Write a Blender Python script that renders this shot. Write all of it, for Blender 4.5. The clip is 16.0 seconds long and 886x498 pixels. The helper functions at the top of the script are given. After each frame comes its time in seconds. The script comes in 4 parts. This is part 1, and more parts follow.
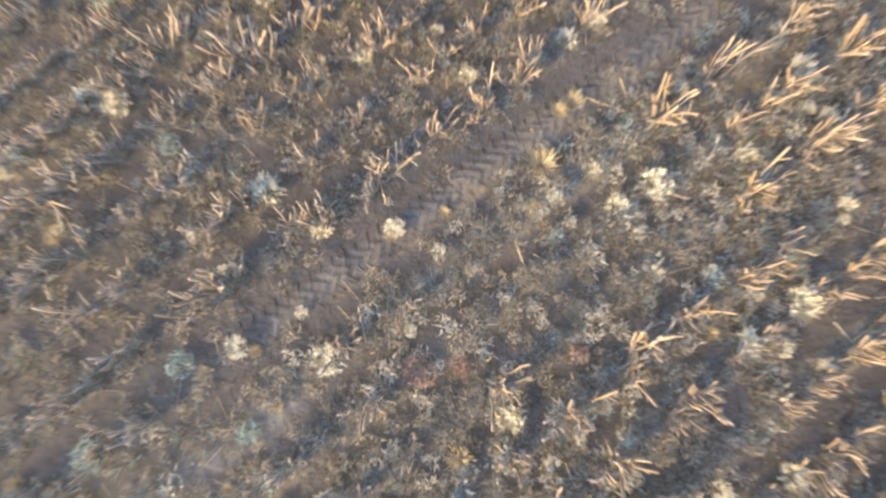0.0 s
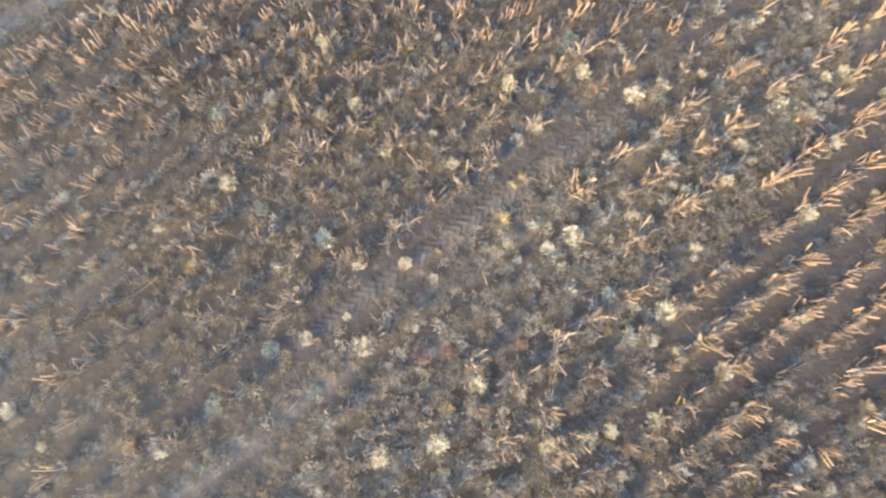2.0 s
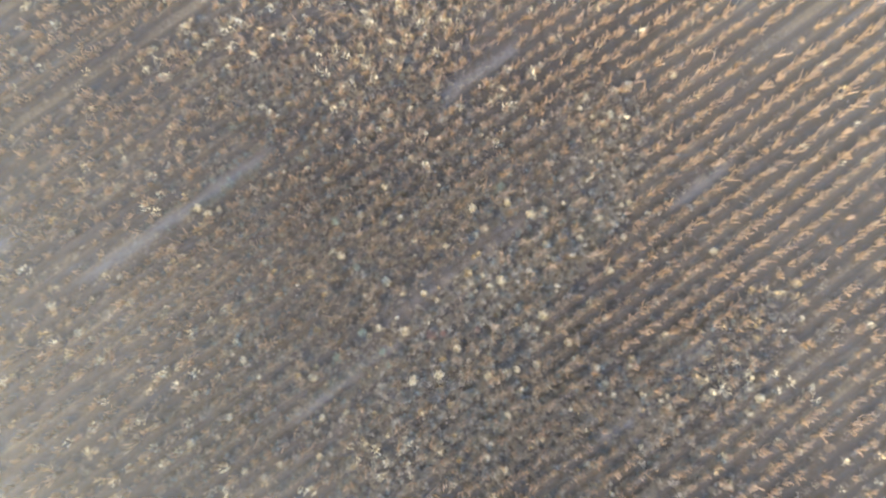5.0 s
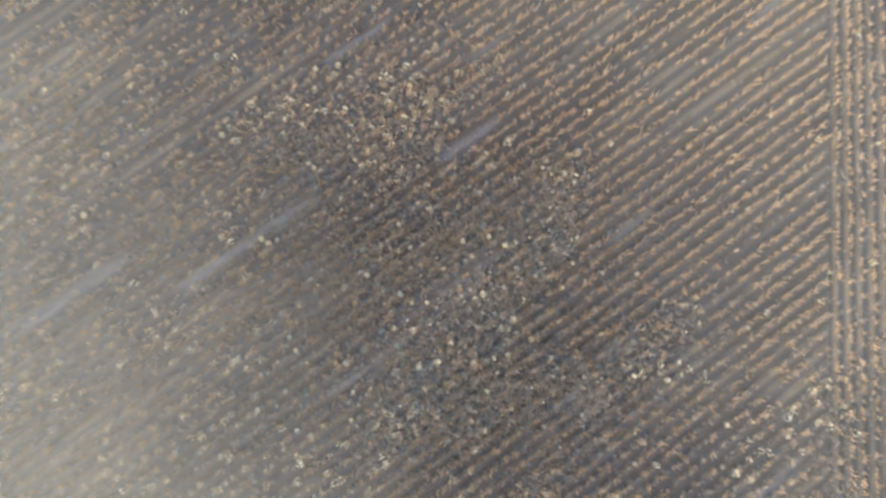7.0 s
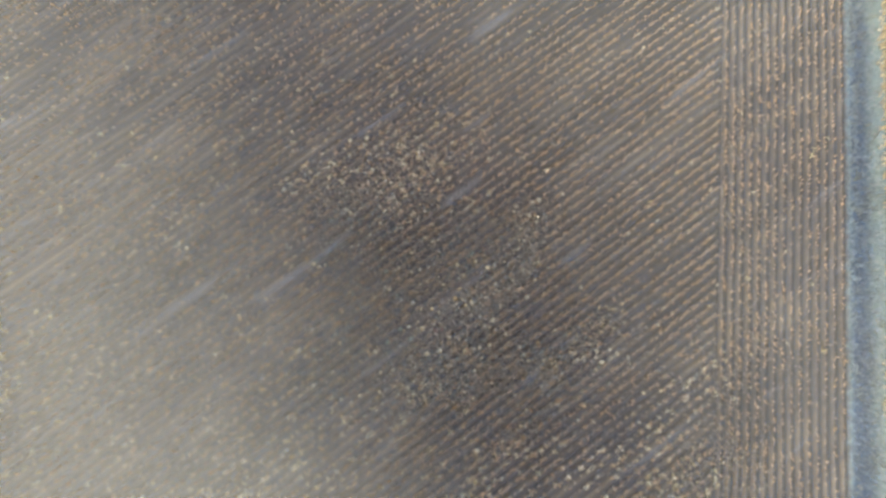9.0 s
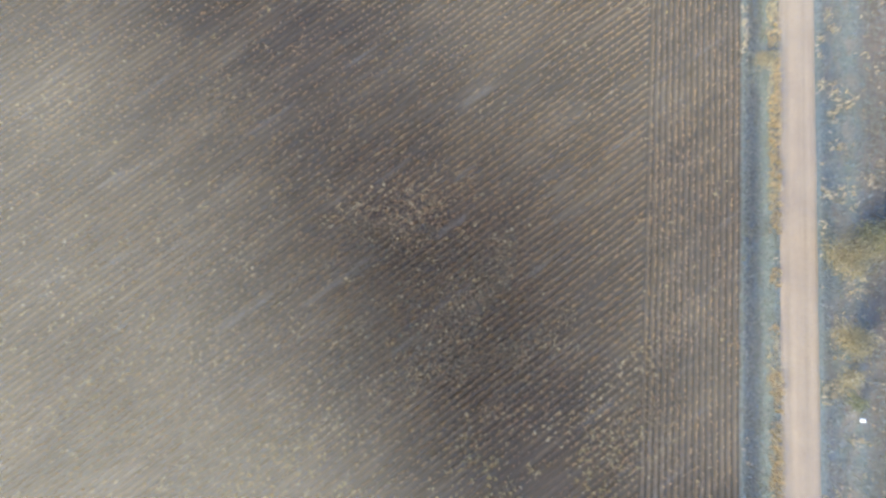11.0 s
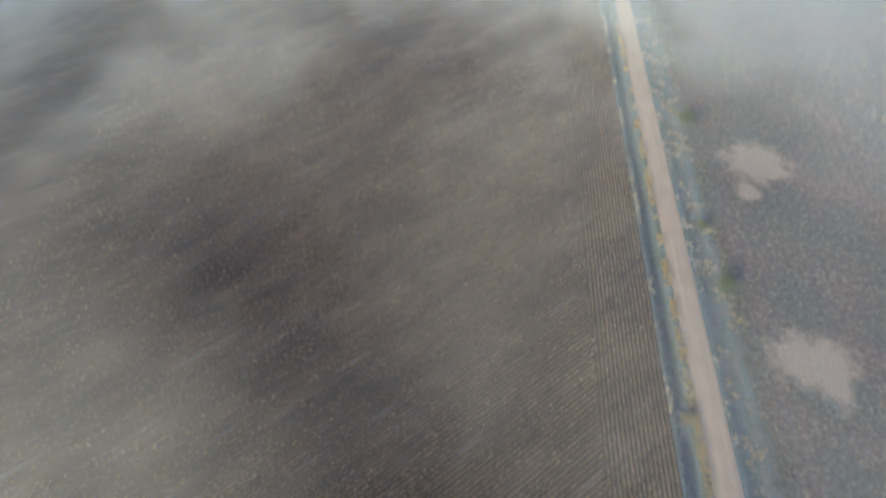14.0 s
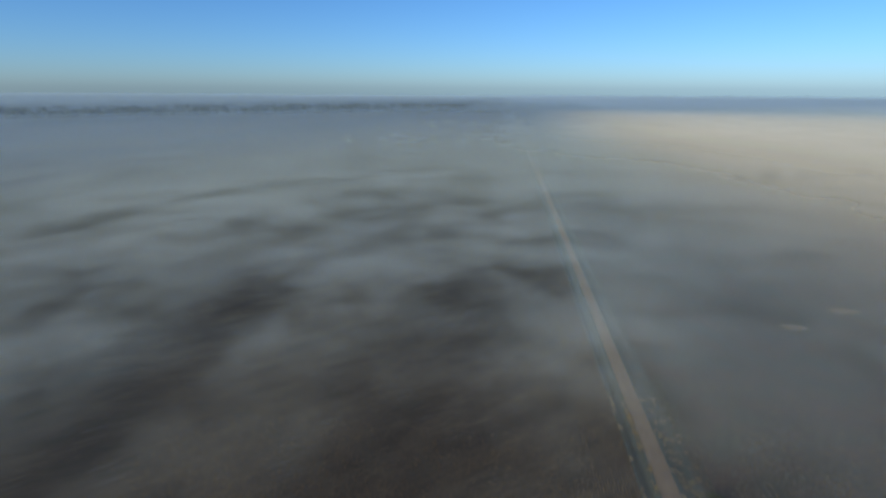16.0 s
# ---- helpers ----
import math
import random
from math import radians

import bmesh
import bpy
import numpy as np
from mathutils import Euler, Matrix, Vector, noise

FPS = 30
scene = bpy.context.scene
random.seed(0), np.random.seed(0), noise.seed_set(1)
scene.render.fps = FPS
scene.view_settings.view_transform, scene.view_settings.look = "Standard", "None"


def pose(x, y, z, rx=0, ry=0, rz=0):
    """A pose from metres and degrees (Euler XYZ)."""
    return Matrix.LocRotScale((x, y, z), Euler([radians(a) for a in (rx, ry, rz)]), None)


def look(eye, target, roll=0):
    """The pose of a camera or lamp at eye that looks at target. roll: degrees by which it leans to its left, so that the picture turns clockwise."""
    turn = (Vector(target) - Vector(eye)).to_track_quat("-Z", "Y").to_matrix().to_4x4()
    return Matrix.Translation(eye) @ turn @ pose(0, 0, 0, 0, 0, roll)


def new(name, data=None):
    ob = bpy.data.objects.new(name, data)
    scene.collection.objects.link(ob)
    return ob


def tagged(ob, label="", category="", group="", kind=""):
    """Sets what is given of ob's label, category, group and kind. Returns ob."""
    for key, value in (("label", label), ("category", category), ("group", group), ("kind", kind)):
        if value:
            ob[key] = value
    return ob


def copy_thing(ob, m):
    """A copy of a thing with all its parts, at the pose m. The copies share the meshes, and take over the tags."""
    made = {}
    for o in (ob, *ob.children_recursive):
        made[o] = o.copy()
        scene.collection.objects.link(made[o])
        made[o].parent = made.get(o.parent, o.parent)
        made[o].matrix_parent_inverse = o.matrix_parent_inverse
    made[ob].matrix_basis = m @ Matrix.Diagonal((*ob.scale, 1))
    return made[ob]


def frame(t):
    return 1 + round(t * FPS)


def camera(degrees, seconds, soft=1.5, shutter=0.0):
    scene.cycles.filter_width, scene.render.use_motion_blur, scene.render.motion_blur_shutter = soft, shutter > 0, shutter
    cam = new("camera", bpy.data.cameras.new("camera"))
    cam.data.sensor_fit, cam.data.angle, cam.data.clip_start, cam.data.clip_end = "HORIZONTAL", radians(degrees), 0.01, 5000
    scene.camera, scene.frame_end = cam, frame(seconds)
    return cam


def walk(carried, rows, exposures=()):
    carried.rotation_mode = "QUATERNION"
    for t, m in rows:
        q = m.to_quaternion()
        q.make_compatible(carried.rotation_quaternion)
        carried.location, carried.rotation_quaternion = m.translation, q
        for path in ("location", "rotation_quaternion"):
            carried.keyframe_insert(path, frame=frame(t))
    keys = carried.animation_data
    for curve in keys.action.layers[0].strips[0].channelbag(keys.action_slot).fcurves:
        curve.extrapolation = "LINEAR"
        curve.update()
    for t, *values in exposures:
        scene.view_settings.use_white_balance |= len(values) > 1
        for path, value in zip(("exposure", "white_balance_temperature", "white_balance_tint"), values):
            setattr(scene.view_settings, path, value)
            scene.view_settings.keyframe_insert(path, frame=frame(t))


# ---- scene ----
cam = camera(78.1, 16.0, soft=2.5, shutter=0.5)
PATH = [
    (0, pose(0.084, -5.369, 6.684, 6.898, -0.028, 4.245)),
    (0.2, pose(0.118, -5.358, 7.515, 6.841, 0.128, 4.240)),
    (0.5, pose(0.168, -5.349, 8.356, 6.866, 0.482, 4.447)),
    (1, pose(0.230, -5.324, 8.557, 6.975, 0.751, 4.545)),
    (1.5, pose(0.286, -5.316, 9.307, 7.065, 0.819, 4.552)),
    (2, pose(0.361, -5.303, 10.527, 7.031, 0.807, 4.434)),
    (2.5, pose(0.436, -5.289, 11.865, 7.007, 0.894, 4.403)),
    (3, pose(0.501, -5.316, 13.641, 7.116, 0.989, 4.354)),
    (3.5, pose(0.578, -5.340, 15.547, 7.179, 1.115, 4.324)),
    (4, pose(0.635, -5.353, 17.706, 7.247, 1.047, 4.357)),
    (4.2, pose(0.645, -5.362, 18.565, 7.252, 1.054, 4.378)),
    (6.3, pose(0.396, -5.246, 28.594, 7.268, -0.079, 5.098)),
    (6.5, pose(0.385, -5.234, 28.948, 7.186, -0.098, 5.208)),
    (7, pose(0.332, -5.152, 31.508, 7.197, -0.107, 4.929)),
    (7.5, pose(0.218, -5.116, 34.394, 7.102, -0.283, 4.758)),
    (8, pose(0.129, -5.072, 37.571, 7.041, -0.371, 4.519)),
    (8.5, pose(0.108, -4.990, 41.011, 6.976, -0.401, 4.493)),
    (8.7, pose(0.126, -4.933, 42.389, 7.002, -0.338, 4.527)),
    (10.8, pose(0.502, -4.838, 58.867, 7.004, 0.051, 4.117)),
    (11, pose(0.525, -4.916, 60.481, 7.075, 0.025, 3.985)),
    (11.5, pose(0.570, -5.118, 64.892, 7.236, -0.058, 3.828)),
    (12, pose(0.598, -5.130, 69.492, 7.211, -0.103, 3.757)),
    (12.5, pose(0.666, -4.901, 74.237, 6.966, -0.126, 3.757)),
    (12.8, pose(0.697, -4.438, 76.885, 9.328, -0.110, 3.671)),
    (13, pose(0.707, -4.201, 79.218, 14.086, -0.039, 3.739)),
    (13.5, pose(0.686, -4.424, 82.015, 26.289, -0.108, 4.179)),
    (13.8, pose(0.711, -4.512, 82.709, 32.548, 0.012, 4.280)),
    (14, pose(0.715, -4.484, 82.951, 36.470, 0.081, 4.562)),
    (14.5, pose(0.342, -4.200, 83.455, 46.725, 0.028, 4.857)),
    (15, pose(0.173, -4.521, 84.055, 56.798, 0.262, 4.951)),
    (15.5, pose(-0.740, -5.551, 84.975, 65.844, 0.119, 5.312)),
    (16, pose(-0.328, -6.072, 85.988, 73.606, -0.224, 6.038)),
]
walk(cam, PATH, exposures=[(0.0, 3.4, 9500, -1), (4.0, 3.35, 9000, -5), (8.0, 2.84, 8500, -5), (12.5, 2.28, 8500, -3), (13.4, 2.02, 8300, -5), (14.5, 1.68, 8000, -5), (15.2, 1.02, 7900, -5), (16.0, -0.27, 7800, -5)])

# ---- light ----
SUN_EL, SUN_AZ = radians(21), radians(228)  # the direction in which the sun stands, from +x
sun_dir = Vector((math.cos(SUN_EL) * math.cos(SUN_AZ), math.cos(SUN_EL) * math.sin(SUN_AZ), math.sin(SUN_EL)))
world = bpy.data.worlds.new("sky")
scene.world = world
world.use_nodes = True
sky = world.node_tree.nodes.new("ShaderNodeTexSky")
sky.sky_type, sky.sun_disc = "NISHITA", False
sky.sun_elevation, sky.sun_rotation = SUN_EL, radians(90) - SUN_AZ
sky.air_density, sky.dust_density, sky.ozone_density = 0.85, 0.5, 8.0
back = world.node_tree.nodes["Background"]
back.inputs["Strength"].default_value = 0.15
clean_air = world.node_tree.nodes.new("ShaderNodeMix")
clean_air.data_type, clean_air.blend_type = "RGBA", "MULTIPLY"
clean_air.inputs[0].default_value = 1.0
clean_air.inputs[7].default_value = (1.06, 1.12, 1.42, 1)
deep = world.node_tree.nodes.new("ShaderNodeHueSaturation")
deep.inputs["Saturation"].default_value = 1.04
world.node_tree.links.new(sky.outputs[0], deep.inputs["Color"])
world.node_tree.links.new(deep.outputs[0], clean_air.inputs[6])
world.node_tree.links.new(clean_air.outputs[2], back.inputs["Color"])
sun = new("sun", bpy.data.lights.new("sun", "SUN"))
sun.data.energy, sun.data.angle, sun.data.color = 3.0, radians(15.0), (1.0, 0.86, 0.61)
sun.matrix_world = look(sun_dir * 100, (0, 0, 0))

# ---- the plan ----
ROW_ANGLE = radians(40.7)            # the field's rows against the road's cross direction
CU, SU = math.cos(ROW_ANGLE), math.sin(ROW_ANGLE)
ROW_V0, ROW_GAP = -0.115, 0.725       # one row's place across the rows, and their spacing
HEAD_X0, HEAD_X1, HEAD_GAP = 22.9, 32.7, 0.70   # headland rows, parallel with the road
ROAD_X0, ROAD_X1 = 37.5, 41.7
DITCH_X = 35.3
rng = np.random.default_rng(7)


def value_noise(x, y, scale, seed=0):
    """Smooth noise from 0 to 1, in numpy."""
    x, y = np.asarray(x, float) / scale + 311.7, np.asarray(y, float) / scale + 157.3
    ix, iy = np.floor(x).astype(np.int64), np.floor(y).astype(np.int64)
    fx, fy = x - ix, y - iy
    fx, fy = fx * fx * (3 - 2 * fx), fy * fy * (3 - 2 * fy)

    def lattice(i, j):
        n = (i * 374761393 + j * 668265263 + seed * 2246822519) & 0xFFFFFFFF
        n = ((n ^ (n >> 13)) * 1274126177) & 0xFFFFFFFF
        return ((n ^ (n >> 16)) & 0xFFFF) / 65535.0

    a = lattice(ix, iy) * (1 - fx) + lattice(ix + 1, iy) * fx
    b = lattice(ix, iy + 1) * (1 - fx) + lattice(ix + 1, iy + 1) * fx
    return a * (1 - fy) + b * fy


def across(x, y):
    return -SU * x + CU * y


def along(x, y):
    return CU * x + SU * y


def smooth(a, b, x):
    t = np.clip((np.asarray(x, float) - a) / (b - a), 0, 1)
    return t * t * (3 - 2 * t)


# pale bare strips between the rows: start and end along them, place across, half width
STRIPS = ((-0.2, 5.0, 12.5, 0.22), (7.4, 10.2, 7.5, 0.20), (2.0, 6.8, 3.5, 0.32), (7.4, 10.6, -6.2, 0.30), (2.4, 5.6, -11.5, 0.20),
          (-0.9, 1.6, -12.0, 0.20), (-10.5, -5.2, -3.95, 0.26), (-14.5, -5.0, 6.0, 0.30), (13.0, 17.5, 13.9, 0.40), (-24.0, -16.0, 9.4, 0.4))
# where weeds have overgrown the rows: along, across, and the two radii
OVERGROWN = ((6.5, -13.2, 4.6, 2.0), (8.0, -21.0, 5.0, 3.6), (2.0, -12.6, 3.5, 1.6))


def bare_strip(x, y):
    """1 on the long bare strips between the rows."""
    u, v = along(x, y), across(x, y)
    n = value_noise(u, v * 9.0, 7.0, 5)
    bare = smooth(0.72, 0.82, n) * smooth(12, 20, np.hypot(x, y + 4))
    for u0, u1, at, wide in STRIPS:
        bare = np.maximum(bare, smooth(wide + 0.18, wide, np.abs(v - at)) * smooth(u0 - 0.5, u0 + 0.5, u) * smooth(u1 + 0.5, u1 - 0.5, u))
    return bare


def overgrown(x, y):
    u, v = along(x, y), across(x, y)
    d = np.full(np.shape(u), 9.0)
    for cu, cv, ru, rv in OVERGROWN:
        d = np.minimum(d, np.hypot((u - cu) / ru, (v - cv) / rv))
    return smooth(1.3, 0.6, d + 0.6 * (value_noise(x, y, 2.2, 29) - 0.5))


def clean_rows(x, y):
    """1 where the rows stand regular, with clean furrows between them."""
    u, v = along(x, y), across(x, y)
    edge = np.interp(v, (-16, -11, -8.6, -8, -5, -3, 0, 4, 10, 30), (9, 4, -1, -3.5, 5.6, 8.6, 9.5, 10.5, 9, 2))
    right = smooth(-1.5, 2.0, u - edge + 3.5 * (value_noise(x, y, 4, 3) - 0.5)) * (1 - 0.85 * overgrown(x, y))
    left = 0.75 * np.maximum(smooth(-7, -14, u + 5 * (value_noise(x, y, 8, 13) - 0.5)), smooth(8, 15, v))
    return np.maximum(right, left)


def furrow(x, y):
    """How far weeds are held off, 0 to 1: most along the middle of a furrow."""
    u, v = along(x, y), across(x, y)
    clean = clean_rows(x, y)
    hold = 0.95 * clean + (1 - clean) * (0.66 + 0.27 * smooth(3.5, 8.0, np.hypot(x - 0.5, y + 4.5))) * smooth(0.15, 0.42, value_noise(u, v * 2.5, 6, 43))
    return hold * smooth(0.62, -0.12, np.cos(2 * np.pi * (v - ROW_V0) / ROW_GAP)) * (np.asarray(x) < 22.3)


def weed_zone(x, y):
    """1 over the weedy heart of the field, less where the tillage was cleaner."""
    u, v = along(x, y), across(x, y)
    reach = 15 + 0.65 * np.clip(-u - 12, 0, 30) + 8 * (value_noise(x, y, 14, 17) - 0.5)
    return (0.18 + 0.82 * smooth(7, -3, v - reach)) * (0.2 + 0.8 * smooth(120, 60, y))


def vigour(x, y):
    """How full the rows of stubble stand, 0 to 1."""
    u, v = along(x, y), across(x, y)
    clean = clean_rows(x, y)
    base = 0.25 + 0.6 * value_noise(u, v * 3, 6, 11) + 0.35 * smooth(-3, 0, v) * smooth(9, 5, v) * smooth(-9, -5, u)
    grassy = smooth(2.6, 1.6, np.hypot((u + 1.2) * 0.8, (v + 4.2) * 1.6))
    far = smooth(150, 60, y) * smooth(-120, -55, x)
    full = np.where(u > 0, 0.97, 0.5) * clean * (1 - 0.45 * smooth(14, 24, v))
    return np.clip(np.maximum(base * (1 - 0.6 * overgrown(x, y)), full), 0, 1) * (1 - 0.95 * bare_strip(x, y)) * (1 - 0.9 * grassy) * (0.04 + 0.96 * far)


def height(x, y):
    """The ground's height."""
    x, y = np.asarray(x, float), np.asarray(y, float)
    v = across(x, y)
    field = smooth(33.4, 33.0, x)
    oblique = smooth(22.5, 22.3, x)
    near = smooth(75, 40, np.hypot(x, y + 4))
    fine = smooth(4.0, 1.0, np.maximum(np.abs(x - 0.25) - 9.2, np.abs(y + 4) - 6.5))    # where the sheet is fine enough for ridges
    ridge = np.cos(2 * np.pi * (v - ROW_V0) / ROW_GAP) * oblique + np.cos(2 * np.pi * (x - HEAD_X0) / HEAD_GAP) * (1 - oblique)
    z = 0.03 * ridge * field * np.where(oblique > 0.5, fine, near)
    z = z + 0.05 * (value_noise(x, y, 0.55, 1) - 0.5) * fine * (1 - smooth(37.2, 37.5, x) * smooth(42.0, 41.7, x))
    z = z + 0.05 * (value_noise(x, y, 0.21, 2) - 0.5) * smooth(24, 12, np.hypot(x, y + 4))
    z = z + 0.22 * (value_noise(x, y, 9, 4) - 0.5) * field * smooth(18, 35, np.hypot(x, y + 4))
    # tyre track pressed between two rows
    track = smooth(0.30, 0.20, np.abs(v + 2.95)) * smooth(-6.5, -5.5, along(x, y)) * smooth(3.2, 1.5, along(x, y))
    z = z - 0.05 * track
    ditch = smooth(1.9, 0.3, np.abs(x - DITCH_X))
    z = z - 0.75 * ditch * (1 - 0.8 * smooth(2.5, 1.2, np.abs(y - 26.3)))
    swale = smooth(2.2, 0.4, np.abs(x - 44.3))
    z = z - 0.30 * swale
    z = z - 0.06 * smooth(37.2, 37.6, x) * smooth(42.0, 41.6, x)
    return z


# ---- materials ----
def mat(name, rough=0.9, spec=0.2):
    m = bpy.data.materials.new(name)
    m.use_nodes = True
    b = m.node_tree.nodes["Principled BSDF"]
    b.inputs["Roughness"].default_value = rough
    b.inputs["Specular IOR Level"].default_value = spec
    return m, m.node_tree.nodes, m.node_tree.links, b


def node(nt, kind, **values):
    n = nt.new(kind)
    for k, val in values.items():
        n.inputs[k].default_value = val
    return n


def noise_tex(nt, ln, vec, scale, detail=4, rough=0.55, dist=0.0):
    n = node(nt, "ShaderNodeTexNoise", Scale=scale, Detail=detail, Roughness=rough, Distortion=dist)
    ln.new(vec, n.inputs["Vector"])
    return n.outputs["Fac"]


def ramp(nt, ln, fac, stops):
    r = nt.new("ShaderNodeValToRGB")
    while len(r.color_ramp.elements) < len(stops):
        r.color_ramp.elements.new(0.5)
    for e, (p, c) in zip(r.color_ramp.elements, stops):
        e.position, e.color = p, (*c, 1)
    ln.new(fac, r.inputs["Fac"])
    return r.outputs["Color"]


def blend(nt, ln, fac, a, b, mode="MIX"):
    n = nt.new("ShaderNodeMix")
    n.data_type, n.blend_type = "RGBA", mode
    for val, sock in ((fac, n.inputs[0]), (a, n.inputs[6]), (b, n.inputs[7])):
        if isinstance(val, (int, float)):
            sock.default_value = val
        elif isinstance(val, tuple):
            sock.default_value = (*val, 1)
        else:
            ln.new(val, sock)
    return n.outputs[2]


def maths(nt, ln, op, a, b=0.0, c=0.0):
    n = nt.new("ShaderNodeMath")
    n.operation = op
    for val, sock in zip((a, b, c), n.inputs):
        if isinstance(val, (int, float)):
            sock.default_value = val
        else:
            ln.new(val, sock)
    return n.outputs[0]


def map_range(nt, ln, x, a, b, c=0.0, d=1.0):
    n = nt.new("ShaderNodeMapRange")
    n.interpolation_type = "SMOOTHSTEP"
    ln.new(x, n.inputs[0])
    for i, val in enumerate((a, b, c, d)):
        n.inputs[i + 1].default_value = val
    return n.outputs[0]


def mapped(nt, ln, vec, rot=0.0, scale=(1, 1, 1)):
    turned = nt.new("ShaderNodeMapping")
    turned.inputs["Rotation"].default_value = (0, 0, rot)
    ln.new(vec, turned.inputs["Vector"])
    n = nt.new("ShaderNodeMapping")
    n.inputs["Scale"].default_value = scale
    ln.new(turned.outputs["Vector"], n.inputs["Vector"])
    return n.outputs["Vector"]


def ground_material():
    m, nt, ln, b = mat("soil_and_grass", 0.95, 0.15)
    pos = nt.new("ShaderNodeTexCoord").outputs["Object"]
    sep = nt.new("ShaderNodeSeparateXYZ")
    ln.new(pos, sep.inputs[0])
    x, y = sep.outputs[0], sep.outputs[1]
    fine = noise_tex(nt, ln, pos, 9.0, 6, 0.65)
    clod = noise_tex(nt, ln, pos, 1.6, 5, 0.6)
    large = noise_tex(nt, ln, pos, 0.07, 4, 0.55, 0.4)
    soil = ramp(nt, ln, fine, [(0.25, (0.014, 0.012, 0.011)), (0.5, (0.029, 0.024, 0.022)), (0.78, (0.064, 0.052, 0.044))])
    damp = ramp(nt, ln, clod, [(0.3, (0.55, 0.55, 0.60)), (0.7, (1.15, 1.08, 1.0))])
    soil = blend(nt, ln, 1.0, soil, damp, "MULTIPLY")
    # residue and low growth between the rows, in bands along them
    rowvec = mapped(nt, ln, pos, -ROW_ANGLE, (0.12, 1.0, 1.0))
    band = noise_tex(nt, ln, rowvec, 0.9, 4, 0.6)
    weedy = ramp(nt, ln, fine, [(0.3, (0.032, 0.026, 0.019)), (0.55, (0.072, 0.057, 0.040)), (0.8, (0.155, 0.119, 0.078))])
    soil = blend(nt, ln, map_range(nt, ln, maths(nt, ln, "ADD", band, maths(nt, ln, "MULTIPLY", large, 0.5)), 0.62, 0.9, 0.0, 0.75), soil, weedy)
    # far rows, where the plants themselves are too small to stand singly
    wave = nt.new("ShaderNodeMath")
    wave.operation = "SINE"
    rotated = nt.new("ShaderNodeSeparateXYZ")
    ln.new(mapped(nt, ln, pos, -ROW_ANGLE), rotated.inputs[0])
    ln.new(maths(nt, ln, "MULTIPLY_ADD", rotated.outputs[1], 2 * math.pi / ROW_GAP, math.pi / 2 - 2 * math.pi * ROW_V0 / ROW_GAP), wave.inputs[0])
    length = nt.new("ShaderNodeVectorMath")
    length.operation = "LENGTH"
    ln.new(pos, length.inputs[0])
    dist = length.outputs["Value"]
    head = nt.new("ShaderNodeMath")
    head.operation = "SINE"
    ln.new(maths(nt, ln, "MULTIPLY_ADD", x, 2 * math.pi / HEAD_GAP, math.pi / 2 - 2 * math.pi * HEAD_X0 / HEAD_GAP), head.inputs[0])
    in_head = map_range(nt, ln, x, 22.45, 22.5)
    weaker = map_range(nt, ln, x, 22.45, 22.5, 1.0, 0.6)
    lines = maths(nt, ln, "ADD", maths(nt, ln, "MULTIPLY", wave.outputs[0], maths(nt, ln, "SUBTRACT", 1.0, in_head)), maths(nt, ln, "MULTIPLY", head.outputs[0], in_head))
    broken = map_range(nt, ln, noise_tex(nt, ln, mapped(nt, ln, pos, -ROW_ANGLE, (0.5, 1.2, 1.0)), 1.3, 4, 0.6), 0.35, 0.6, 0.25, 1.0)
    rows = maths(nt, ln, "MULTIPLY", maths(nt, ln, "MULTIPLY", map_range(nt, ln, lines, 0.0, 0.9), broken), map_range(nt, ln, dist, 22, 48, 0.12, 0.62))
    rows = maths(nt, ln, "MULTIPLY", maths(nt, ln, "MULTIPLY", rows, weaker), map_range(nt, ln, rotated.outputs[0], 0, 14, 0.3, 1.0))
    # bare soil and the shade between rows, both put into one darker colour
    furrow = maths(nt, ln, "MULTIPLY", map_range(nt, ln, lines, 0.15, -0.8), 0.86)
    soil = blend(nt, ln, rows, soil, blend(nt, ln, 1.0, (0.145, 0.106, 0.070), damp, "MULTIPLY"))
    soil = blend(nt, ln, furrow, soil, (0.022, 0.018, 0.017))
    # damp and drier reaches, drawn out along the rows
    reach = noise_tex(nt, ln, mapped(nt, ln, pos, -ROW_ANGLE, (0.4, 1.0, 1.0)), 0.13, 5, 0.6)
    soil = blend(nt, ln, 1.0, soil, ramp(nt, ln, reach, [(0.36, (0.66, 0.64, 0.68)), (0.64, (1.34, 1.28, 1.18))]), "MULTIPLY")
    # bare strips, dry and pale on top
    stripes = None
    frayed = noise_tex(nt, ln, rowvec, 4.0, 4, 0.7)
    for u0, u1, at, wide in STRIPS:
        wide *= 0.75
        dv = maths(nt, ln, "ABSOLUTE", maths(nt, ln, "SUBTRACT", rotated.outputs[1], at))
        du = maths(nt, ln, "ABSOLUTE", maths(nt, ln, "SUBTRACT", rotated.outputs[0], (u0 + u1) / 2))
        one = maths(nt, ln, "MULTIPLY", map_range(nt, ln, maths(nt, ln, "ADD", dv, maths(nt, ln, "MULTIPLY_ADD", frayed, 0.7, -0.35)), wide + 0.2, wide - 0.2), map_range(nt, ln, du, (u1 - u0) / 2 + 0.7, (u1 - u0) / 2 - 0.9))
        stripes = one if stripes is None else maths(nt, ln, "MAXIMUM", stripes, one)
    pale = noise_tex(nt, ln, mapped(nt, ln, pos, -ROW_ANGLE, (0.10, 1.1, 1.0)), 0.55, 3, 0.5)
    pale = maths(nt, ln, "MULTIPLY", map_range(nt, ln, pale, 0.62, 0.74, 0.0, 0.6), map_range(nt, ln, dist, 12, 24))
